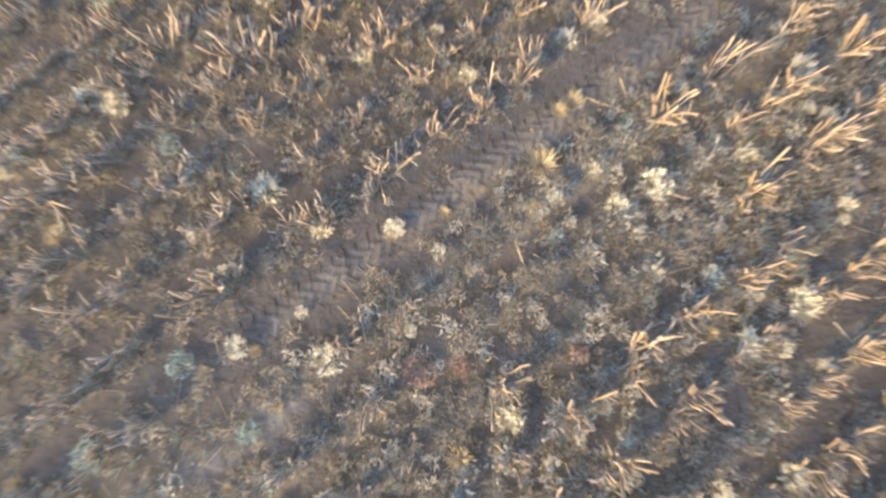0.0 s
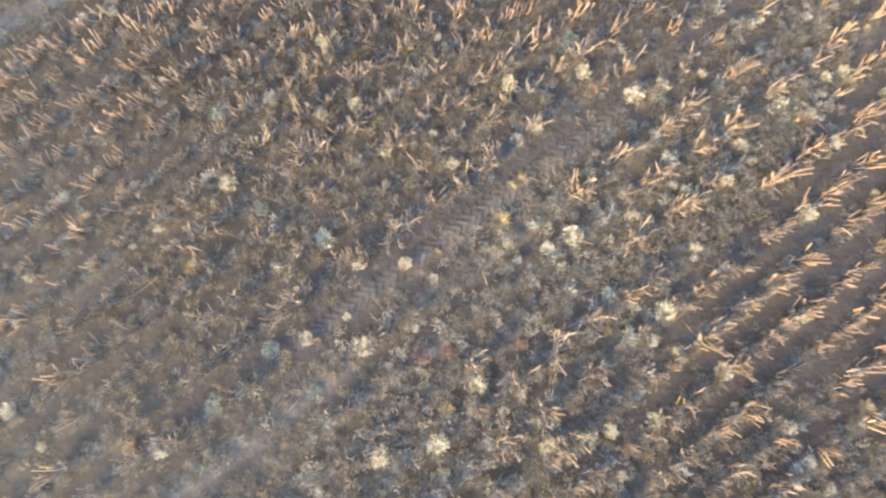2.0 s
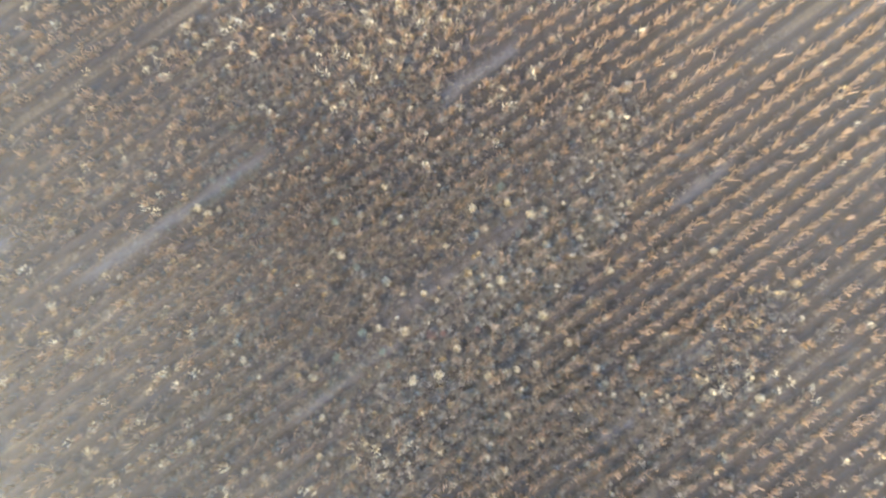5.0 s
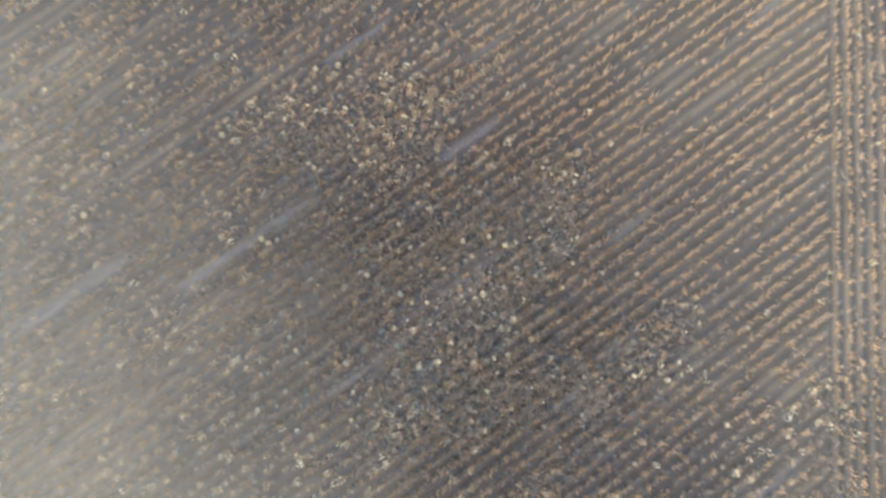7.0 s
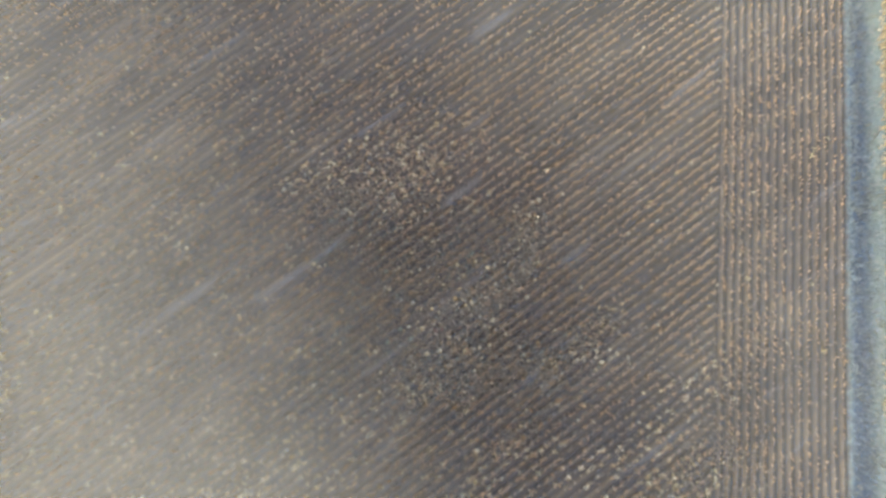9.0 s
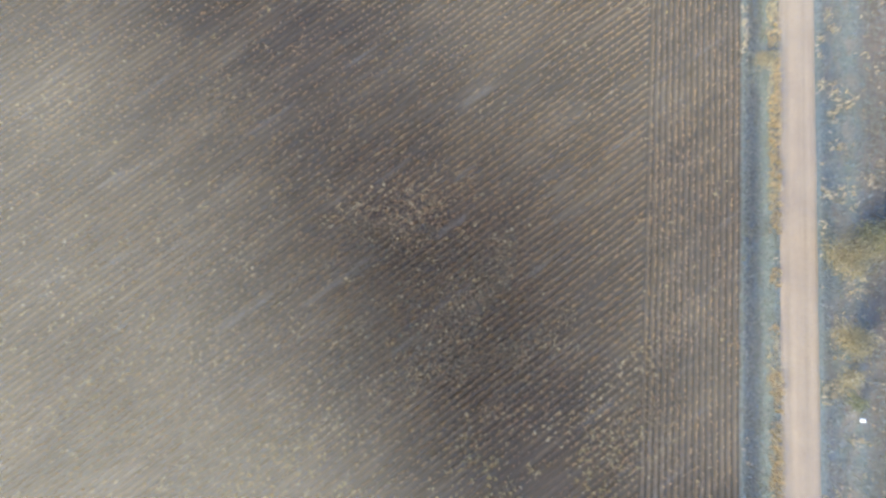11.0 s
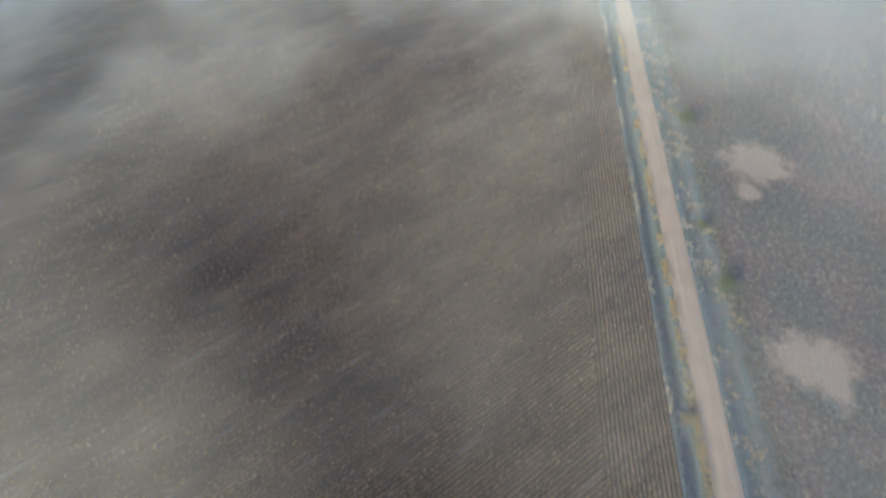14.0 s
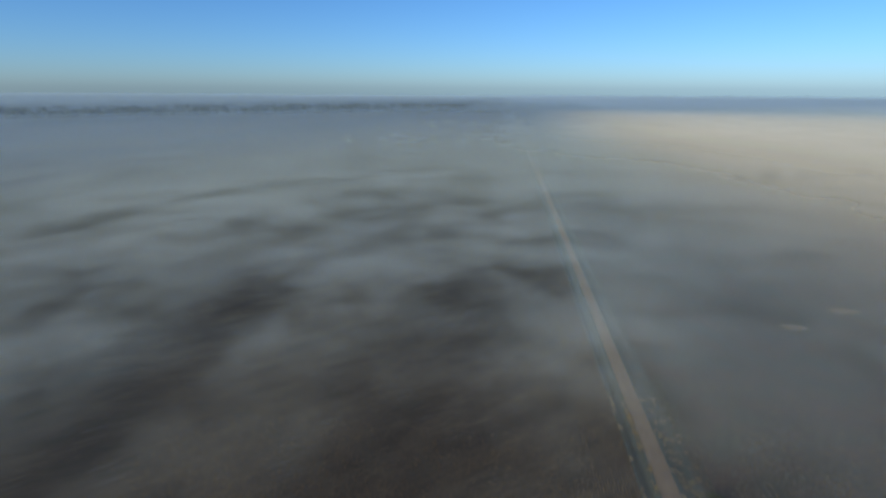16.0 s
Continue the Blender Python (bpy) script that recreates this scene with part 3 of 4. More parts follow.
# ---- stubble ----
STOOL_SPOTS = [(-1.47, -4.30), (-0.88, -3.86), (-0.65, -3.65), (0.40, -2.77), (0.82, -2.38), (0.85, -1.40), (2.95, -0.56), (2.65, -2.70), (-3.63, -2.20),
               (-2.66, -2.38), (-4.68, -4.10), (-2.67, -5.26), (-3.74, -5.25), (4.14, -4.25), (5.09, -5.39), (2.41, -5.70), (2.99, -5.19), (1.70, -6.40),
               (2.19, -6.91), (1.49, -7.50), (0.99, -6.96), (2.67, -7.40), (4.49, -2.95), (6.30, -2.32), (3.74, -3.60)]


def near_patch(x, y):
    return (x > -6.0) & (x < 6.5) & (y > -9.0) & (y < 0.2)


def row_spots():
    ks = np.arange(-130, 230)
    us = np.arange(-130, 150, 0.30)
    K, U = np.meshgrid(ks, us)
    U = (U + rng.uniform(-0.12, 0.12, U.shape)).ravel()
    V = (ROW_V0 + ROW_GAP * K + rng.normal(0, 0.045, K.shape)).ravel()
    x, y = CU * U - SU * V, SU * U + CU * V
    keep = (x < 22.3) & (x > -85) & (y > -42) & (y < 118)
    x, y = x[keep], y[keep]
    keep = rng.random(x.size) < vigour(x, y) * (1 - 0.45 * smooth(32, 70, np.hypot(x, y)))
    return x[keep], y[keep]


def headland_spots():
    xs = HEAD_X0 + HEAD_GAP * np.arange(15)
    ys = np.arange(-60, 330, 0.30)
    A, B = np.meshgrid(xs, ys)
    x = (A + rng.normal(0, 0.05, A.shape)).ravel()
    y = (B + rng.uniform(-0.1, 0.1, B.shape)).ravel()
    full = smooth(330, 130, y) * (0.6 - 0.35 * smooth(-2, -18, y) * value_noise(x, y, 6, 8) - 0.35 * smooth(0.62, 0.8, value_noise(x * 3, y, 7, 31)))
    keep = rng.random(x.size) < full
    return x[keep], y[keep]


def make_stool(seed):
    """A cut plant: a root crown with its stalks as parts."""
    r = random.Random(seed)
    v, f = prism([(0, 0, -0.03), (0.005, 0, 0.02), (0, 0.004, 0.05)], [0.055, 0.05, 0.02], 7)
    v = v * np.array((2.2, 0.9, 1.0))
    root = mesh_object("stubble_clump", v, f, STUMP)
    count = r.randint(8, 11)
    for i in range(count):
        h = r.uniform(0, 2 * math.pi)
        part = new("stalk", STALKS[r.randrange(len(STALKS))])
        part.parent = root
        part.matrix_basis = Matrix.LocRotScale((0.13 * (2 * (i + r.random()) / count - 1), r.uniform(-0.04, 0.04), 0.0), Euler((0, 0, h)), Vector((1, 1, r.uniform(0.7, 1.15))))
    for i in range(2):
        v, f = blade((0, 0, 0.03), r.uniform(0, 6.28), 0.9, r.uniform(0.16, 0.30), 0.022, 0.9, 3)
        mesh_object("leaf", v, f, STRAW, root)
    return tagged(root, "cut stubble clump of orange-tan dry stalks rooted in soil", "stubble", "stubble clumps in the rows")


STALKS = []
for k in range(8):
    o = mesh_object("stalk", *stalk(k), STALK)
    STALKS.append(o.data)
    bpy.data.objects.remove(o)

sx, sy = row_spots()
fixed = np.array(STOOL_SPOTS)
clear = np.min(np.hypot(sx[:, None] - fixed[:, 0], sy[:, None] - fixed[:, 1]), axis=1) > 0.22
clear &= ~((np.abs(across(sx, sy) + 2.95) < 0.25) & (np.abs(along(sx, sy) + 2) < 4.5))
sx, sy = sx[clear], sy[clear]
sparse = ~near_patch(sx, sy) | (rng.random(sx.size) < 0.95)
sx, sy = sx[sparse], sy[sparse]
near = near_patch(sx, sy)
nx, ny = np.concatenate([fixed[:, 0], sx[near]])[:300], np.concatenate([fixed[:, 1], sy[near]])[:300]
models = [make_stool(k) for k in range(7)]
for i, (x, y) in enumerate(zip(nx, ny)):
    size = rng.uniform(1.0, 1.3) if i < len(fixed) else rng.uniform(0.65, 1.05)
    m = Matrix.LocRotScale((x, y, float(height(x, y))), Euler((0, 0, ROW_ANGLE + rng.normal(0, 0.25) + math.pi * int(rng.integers(0, 2)))), Vector((size, size, size * rng.uniform(0.85, 1.1))))
    if i < 7:
        models[i].matrix_basis = m
    else:
        copy_thing(models[i % 7], m)
mx, my = sx[~near], sy[~near]
hx, hy = headland_spots()
mx, my = np.concatenate([mx, hx]), np.concatenate([my, hy])
fray = 5 * (rng.random(mx.size) - 0.5)
middle = (mx > -32 + fray) & (mx < 28 + fray) & (my > -20 + fray) & (my < 20 + fray)
MID = [stool_mesh(20 + k, 8, 3, 1.25, 1.05) for k in range(8)]
FAR = [stool_mesh(40 + k, 2, 3, 3.3, 0.9) for k in range(8)]
for name, pick, tmpl in (("row_stubble", middle, MID), ("outer_stubble", ~middle, FAR)):
    x, y = mx[pick], my[pick]
    scattered(name, tmpl, x, y, np.where(x < 22.4, ROW_ANGLE, math.pi / 2) + rng.normal(0, 0.2, x.size) + math.pi * rng.integers(0, 2, x.size), np.where(x < 22.4, 1.0, 0.82) * rng.uniform(0.6, 1.1, x.size), STALK_FAR, "rows of orange-tan cut stubble across the harvested field", "stubble")

# ---- fallen stalks ----
for (x0, y0), (x1, y1) in (((3.34, -2.16), (4.25, -1.37)), ((5.16, -2.38), (5.88, -1.76)), ((4.29, -3.05), (4.92, -2.55)), ((3.59, -3.70), (3.92, -3.42)), ((-4.9, -4.3), (-4.45, -4.65))):
    ts = np.linspace(0, 1, 6)
    pts = [(x0 + (x1 - x0) * t, y0 + (y1 - y0) * t + 0.03 * math.sin(5 * t), float(height(x0 + (x1 - x0) * t, y0 + (y1 - y0) * t)) + 0.13) for t in ts]
    fallen = mesh_object("fallen_stalk", *prism(pts, [0.024, 0.022, 0.026, 0.021, 0.018, 0.012], 6), STALK)
    for t in (0.3, 0.55, 0.8):
        p = Vector(pts[int(t * 5)])
        v, f = blade(tuple(p), math.atan2(y1 - y0, x1 - x0) + 0.4 * (1 if t != 0.55 else -1), 1.3, 0.35, 0.035, 0.5, 3)
        mesh_object("leaf", v, f, STRAW, fallen)
    tagged(fallen, "long dry orange stalk lying flat across the soil", "stalk", "fallen stalks")

def weedy(x, y):
    """Weeds gather where the stubble stands thin."""
    n = value_noise(along(x, y), across(x, y) * 2.2, 6, 41)
    thick = np.maximum(1.0 - clean_rows(x, y) * np.where(along(x, y) > 0, 0.85, 0.4), 0.9 * overgrown(x, y))
    return np.clip(thick * (0.35 + 0.85 * n), 0, 1) * (1 - 0.9 * bare_strip(x, y)) * weed_zone(x, y)


def within(x, y, x0, x1, y0, y1, edge):
    """1 inside a box, falling to 0 over its ragged edge."""
    d = np.minimum(np.minimum(x - x0, x1 - x), np.minimum(y - y0, y1 - y))
    return smooth(0, edge, d + (value_noise(x, y, 2.5, 88) - 0.5) * edge)


# ---- pale tufts ----
TUFT_SPOTS = [(-1.22, -5.99), (3.73, -5.43), (4.37, -4.90), (2.56, -3.60), (1.18, -3.41), (-2.18, -4.01), (-4.54, -2.99), (-4.18, -3.06), (-0.73, -7.95), (5.47, -5.91),
              (4.37, -1.96), (3.65, -0.68), (2.63, -0.26), (-1.85, -1.28), (1.16, -0.62), (-4.83, -8.16), (6.30, -4.27), (0.30, -7.64), (0.96, -6.51), (4.25, -6.91),
              (7.01, -2.84), (-10.05, -1.73), (-10.5, -1.5), (-8.57, 9.05), (-7.22, 9.40), (9.45, 5.93), (7.51, 5.29), (13.27, -7.53), (-20.98, -1.03), (6.76, 3.90)]


def make_tuft(seed, material, fluff, label):
    root = mesh_object("grass_tuft", *tuft(120, 0.23, 0.016, 0.75, 0.6, seed, 2, 0.12), material)
    if fluff:
        r = random.Random(seed + 50)
        heads = []
        for i in range(40):
            h, q = r.uniform(0, 6.28), 0.19 * r.random() ** 0.7
            c = (q * math.cos(h), q * math.sin(h), r.uniform(0.16, 0.27) - 0.4 * q)
            heads += [blade(c, r.uniform(0, 6.28), r.uniform(0.2, 1.4), 0.060, 0.022, 0.5, 1) for j in range(5)]
        v, f = joined(heads)
        mesh_object("seed_heads", v, f, FLUFF, root)
    return tagged(root, label, "grass tuft", "dry grass tufts in the field")


kinds = [make_tuft(s, PALE, True, "bleached cream grass tuft with fluffy seed heads") for s in (1, 2, 3)]
kinds += [make_tuft(s, YELLOW, False, "yellowed dry grass tuft with arching blades") for s in (4, 5)]
tx, ty = rng.uniform(-12, 12.5, 1500), rng.uniform(-13.5, 6, 1500)
loose = (rng.random(1500) > furrow(tx, ty)) & (rng.random(1500) < (0.25 + 0.75 * weedy(tx, ty)) * within(tx, ty, -12, 12.5, -13.5, 6, 4))
tx, ty = tx[loose], ty[loose]
far_enough = np.min(np.hypot(tx[:, None] - np.array(TUFT_SPOTS)[:, 0], ty[:, None] - np.array(TUFT_SPOTS)[:, 1]), axis=1) > 0.4
tx, ty = tx[far_enough][:290], ty[far_enough][:290]
first = [True] * 5
for i, (x, y) in enumerate(TUFT_SPOTS + list(zip(tx, ty))):
    k = i % 3 if i < len(TUFT_SPOTS) and i != 4 else int(rng.choice([0, 1, 2, 3, 4])) if i != 4 else 4
    size = rng.uniform(0.85, 1.1) if i < len(TUFT_SPOTS) else rng.uniform(0.4, 0.8)
    m = Matrix.LocRotScale((x, y, float(height(x, y)) - 0.01), Euler((0, 0, rng.uniform(0, 6.28))), Vector((size, size, size)))
    if first[k]:
        kinds[k].matrix_basis, first[k] = m, False
    else:
        copy_thing(kinds[k], m)


def spread(n, x0, x1, y0, y1, density, seed):
    """Random spots thinned by a density from 0 to 1."""
    r = np.random.default_rng(seed)
    x, y = r.uniform(x0, x1, n), r.uniform(y0, y1, n)
    keep = r.random(n) < density(x, y)
    keep &= ~((np.abs(across(x, y) + 2.97) < 0.2) & (np.abs(along(x, y) + 1.9) < 4.2) & (r.random(n) < 0.93))   # the tyre track is bare
    keep &= ~((np.abs(across(x, y) + 2.72) < 0.25) & (np.abs(along(x, y) + 3) < 5.5) & (r.random(n) < 0.85))   # and so is the furrow beside it
    keep &= r.random(n) > furrow(x, y)
    return x[keep], y[keep]


PALE_FAR = [tuft(10, 0.27, 0.066, 0.9, 0.6, 70 + k, 1, 0.11) for k in range(6)]
WEED_FAR = [rosette(7, 0.26, 0.14, 90 + k, 1) for k in range(8)]
LITTER_T = [litter(100 + k) for k in range(12)]


def plants(name, templates, spots, lo, hi, material, label, category):
    x, y = spots
    r = np.random.default_rng(int(x.size))
    scattered(name, templates, x, y, r.uniform(0, 6.28, x.size), r.uniform(lo, hi, x.size), material, label, category)


def outside(x, y):
    return 1 - within(x, y, -12, 12.5, -13.5, 6, 4)


def puff(seed, count=20):
    """A compact head of short pale blades."""
    r = random.Random(seed)
    out = []
    for i in range(count):
        h, q = r.uniform(0, 6.28), 0.11 * r.random() ** 0.6
        out.append(blade((q * math.cos(h), q * math.sin(h), r.uniform(0.05, 0.24) - 0.7 * q), h + r.uniform(-1, 1), r.uniform(0.2, 1.3), r.uniform(0.07, 0.115), r.uniform(0.022, 0.036), 0.6, 1))
    return joined(out)


def mid_field(x, y):
    return within(x, y, -33, 29, -22, 23, 7)


def clumped(x, y, seed):
    return 0.15 + 0.85 * smooth(0.35, 0.7, value_noise(along(x, y), across(x, y) * 1.8, 6, seed))


PUFFS = [puff(300 + k) for k in range(8)]
plants("pale_grass", PUFFS, spread(13000, -34, 30, -23, 24, lambda x, y: 0.8 * mid_field(x, y) * outside(x, y) * weedy(x, y) * clumped(x, y, 51) * np.where(x > 22.4, 0.15, 1.0), 1), 0.75, 1.6, FLUFF, "scattered cream tufts of dry grass over the field", "grass")
plants("yellow_grass", PUFFS, spread(11000, -34, 30, -23, 24, lambda x, y: 0.8 * mid_field(x, y) * outside(x, y) * weedy(x, y) * clumped(x, y, 53) * np.where(x > 22.4, 0.3, 1.0), 2), 0.75, 1.5, YELLOW, "scattered yellowed tufts of dry grass over the field", "grass")
plants("outer_pale_grass", PALE_FAR, spread(60000, -75, 33, -45, 95, lambda x, y: 0.6 * (1 - mid_field(x, y)) * weedy(x, y) * clumped(x, y, 51) * np.where(x > 22.5, 0.06, 1.0), 21), 0.6, 1.3, PALE, "scattered cream tufts of dry grass over the field", "grass")
plants("outer_yellow_grass", PALE_FAR, spread(100000, -90, 33, -45, 110, lambda x, y: 0.9 * (1 - mid_field(x, y)) * weedy(x, y) * clumped(x, y, 53) * (0.45 + 0.55 * smooth(10, -15, y)) * np.where(x > 22.5, 0.15, 1.0), 22), 0.6, 1.5, STRAWY, "scattered yellowed tufts of dry grass over the field", "grass")
CLUMPS = [leaf_clump(400 + k, 32, 0.095, 0.060, 0.12) for k in range(10)]
CLUMPS_MID = [leaf_clump(420 + k, 14, 0.12, 0.10, 0.13) for k in range(10)]


def near_field(x, y):
    return within(x, y, -13, 14, -14.5, 7, 5)


plants("low_weeds", CLUMPS, spread(34000, -13, 14, -14.5, 7, lambda x, y: (0.3 + 0.7 * weedy(x, y)) * near_field(x, y), 3), 0.6, 1.5, WEED_MID, "low brown leafy weeds covering the soil", "weeds")
plants("tan_leaves", CLUMPS, spread(22000, -13, 14, -14.5, 7, lambda x, y: (0.25 + 0.75 * weedy(x, y)) * near_field(x, y), 6), 0.5, 1.4, DRY, "dry tan leafy weeds between the rows", "weeds")
plants("grey_leaves", CLUMPS, spread(12000, -13, 14, -14.5, 7, lambda x, y: (0.2 + 0.8 * weedy(x, y)) * near_field(x, y) * clumped(x, y, 55), 18), 0.5, 1.4, DEW, "grey-green leafy weeds between the rows", "weeds")
plants("pale_leaves", CLUMPS, spread(7000, -13, 14, -14.5, 7, lambda x, y: weedy(x, y) * near_field(x, y) * clumped(x, y, 57), 20), 0.7, 1.7, HUSK, "small cream weeds gone to seed", "weeds")
plants("middle_weeds", CLUMPS_MID, spread(46000, -34, 30, -23, 24, lambda x, y: mid_field(x, y) * (1 - near_field(x, y)) * (0.12 + 0.88 * weedy(x, y)), 15), 0.45, 1.25, WEED_MID, "low brown and olive weeds around the rows", "weeds")
plants("middle_leaves", CLUMPS_MID, spread(26000, -34, 30, -23, 24, lambda x, y: mid_field(x, y) * (1 - near_field(x, y)) * (0.10 + 0.9 * weedy(x, y)), 19), 0.6, 1.5, DRY, "thin dry grass between the stubble rows", "grass")
plants("outer_weeds", WEED_FAR, spread(60000, -110, 33, -48, 140, lambda x, y: (1 - mid_field(x, y)) * weedy(x, y) * (0.1 + 0.9 * smooth(140, 50, y)) * (0.1 + 0.9 * smooth(-110, -50, x)), 4), 0.5, 1.2, WEED_MID, "low brown and olive weeds between the stubble rows", "weeds")
plants("tan_weeds", [tuft(11, 0.30, 0.026, 0.75, 0.5, 160 + k, 2, 0.09) for k in range(6)], spread(15000, -33, 29, -22, 23, lambda x, y: mid_field(x, y) * (1 - near_field(x, y)) * weedy(x, y) * clumped(x, y, 62), 16), 0.5, 1.25, STALK_FAR, "bushy tan dead weeds between the rows", "weeds")
plants("straw_litter", LITTER_T, spread(5000, -15, 15, -13, 9, lambda x, y: (0.35 + 0.5 * value_noise(x, y, 1.5, 61)) * within(x, y, -15, 15, -13, 9, 5), 5), 0.6, 1.3, STRAW, "loose straw and broken stalks strewn on the soil", "litter")

# damp green growth in a few hollows
def green_spots(x, y):
    d = np.full(np.shape(x), 9.0)
    for cx, cy, r in GREEN_PATCHES:
        d = np.minimum(d, np.hypot(x - cx, y - cy) / r)
    return smooth(1.25, 0.35, d + 0.8 * (value_noise(x, y, 0.7, 66) - 0.5)) * 0.85


GREEN_PATCHES = [(-12.3, -1.4, 1.2), (-9.6, -0.9, 1.3), (-8.0, 0.8, 1.0), (-3.7, -8.1, 1.1), (1.9, -8.6, 1.2), (2.4, -9.6, 1.1), (6.6, -1.1, 0.9), (-9.0, 2.0, 0.8), (-4.2, -8.8, 0.9)]
plants("dewy_grass", [tuft(14, 0.15, 0.013, 0.8, 0.5, 170 + k, 1, 0.10) for k in range(6)], spread(42000, -16, 11, -13, 10, green_spots, 17), 0.6, 1.3, DEW, "short grey-green dewy grass in damp patches", "grass")

# green and russet weeds that stand out near the tyre track
for i, (x, y, mt, size, label) in enumerate(
    [(-3.0, -6.2, GREEN, 1.1, "grey-green leafy weed on the soil"), (-3.5, -3.5, GREEN, 0.9, "grey-green leafy weed on the soil"), (-2.1, -6.9, GREEN, 1.0, "grey-green leafy weed on the soil"),
     (-3.9, -7.3, GREEN, 1.2, "grey-green leafy weed on the soil"), (2.3, 0.4, GREEN, 1.3, "grey-green leafy weed on the soil"), (-4.6, -1.6, GREEN, 1.2, "grey-green leafy weed on the soil"),
     (-0.15, -6.05, RED, 1.25, "russet-brown dying weed on the soil"), (0.35, -5.95, RED, 0.8, "russet-brown dying weed on the soil"), (1.75, -5.7, RED, 0.8, "russet-brown dying weed on the soil"),
     (1.4, -4.3, GREEN, 0.8, "grey-green leafy weed on the soil"), (4.3, -4.3, GREEN, 0.8, "grey-green leafy weed on the soil"), (-1.8, -7.4, GREEN, 0.9, "grey-green leafy weed on the soil")]):
    weed = mesh_object("weed", *leaf_clump(200 + i, 170, 0.16, 0.07, 0.16), mt)
    weed.matrix_basis = Matrix.LocRotScale((x, y, float(height(x, y)) - 0.01), Euler((0, 0, i)), Vector((size, size, size)))
    stem = mesh_object("stem", *prism([(0, 0, -0.02), (0.01, 0, 0.08), (0, 0.01, 0.16)], [0.008, 0.007, 0.004], 5), BARK, weed)
    tagged(weed, label, "weed", "leafy weeds by the rows")

# ---- ditch and verges ----
GRASS_T = [tuft(7, 0.42, 0.05, 0.8, 0.8, 130 + k, 1, 0.12) for k in range(6)]
HEADS_T = [tuft(10, 0.75, 0.05, 0.55, 0.9, 140 + k, 2, 0.12) for k in range(6)]
plants("ditch_grass", GRASS_T, spread(15000, 33.2, 37.3, -45, 150, lambda x, y: 0.5 + 0.5 * value_noise(x, y, 3, 71), 7), 0.5, 1.1, VERGE, "dull green grass filling the roadside ditch", "grass")
plants("verge_grass", GRASS_T, spread(14000, 41.9, 50, -45, 150, lambda x, y: 0.3 + 0.6 * value_noise(x, y, 2.5, 72), 8), 0.5, 1.3, VERGE, "dull green grass along the farm track", "grass")
plants("bank_grass", HEADS_T, spread(3600, 36.4, 37.5, -45, 140, lambda x, y: smooth(0.35, 0.7, value_noise(x * 0.3, y, 3, 73)), 9), 0.5, 1.1, YELLOW, "tall yellowed grass on the bank of the track", "grass")
plants("bank_seed_grass", HEADS_T, spread(1600, 36.2, 37.2, -45, 140, lambda x, y: smooth(0.5, 0.8, value_noise(x * 0.3, y, 2.2, 74)), 10), 0.5, 1.0, PALE, "pale seeding grass on the bank of the track", "grass")
plants("field_edge_grass", HEADS_T, spread(1500, 33.1, 34.0, -45, 140, lambda x, y: smooth(0.45, 0.8, value_noise(x * 0.3, y, 4, 75)), 11), 0.5, 1.0, PALE, "pale seeding grass along the field's edge", "grass")
plants("far_bank_grass", HEADS_T, spread(13000, 41.8, 51.0, -45, 140, lambda x, y: smooth(0.45, 0.85, value_noise(x, y, 1.8, 76)) * smooth(51.0, 42.5, x), 12), 0.35, 0.95, PALE, "pale dry grass tussocks beside the track", "grass")
plants("fallow_weeds", WEED_FAR, spread(15000, 47, 120, -45, 150, lambda x, y: 0.25 + 0.6 * value_noise(x, y, 4, 77), 13), 0.5, 1.3, STRAW, "brown dead weeds over the fallow land", "weeds")
plants("fallow_grass", WEED_FAR, spread(9000, 46, 120, -45, 150, lambda x, y: smooth(0.45, 0.8, value_noise(x, y, 9, 78)), 14), 0.7, 1.8, VERGE, "dull green growth on the fallow land", "weeds")


plants("fallow_tussocks", PUFFS, spread(1100, 47, 110, -45, 130, lambda x, y: smooth(0.45, 0.8, value_noise(x, y, 6, 79)), 23), 1.0, 2.0, HUSK, "pale grass tussocks dotted over the fallow land", "grass")


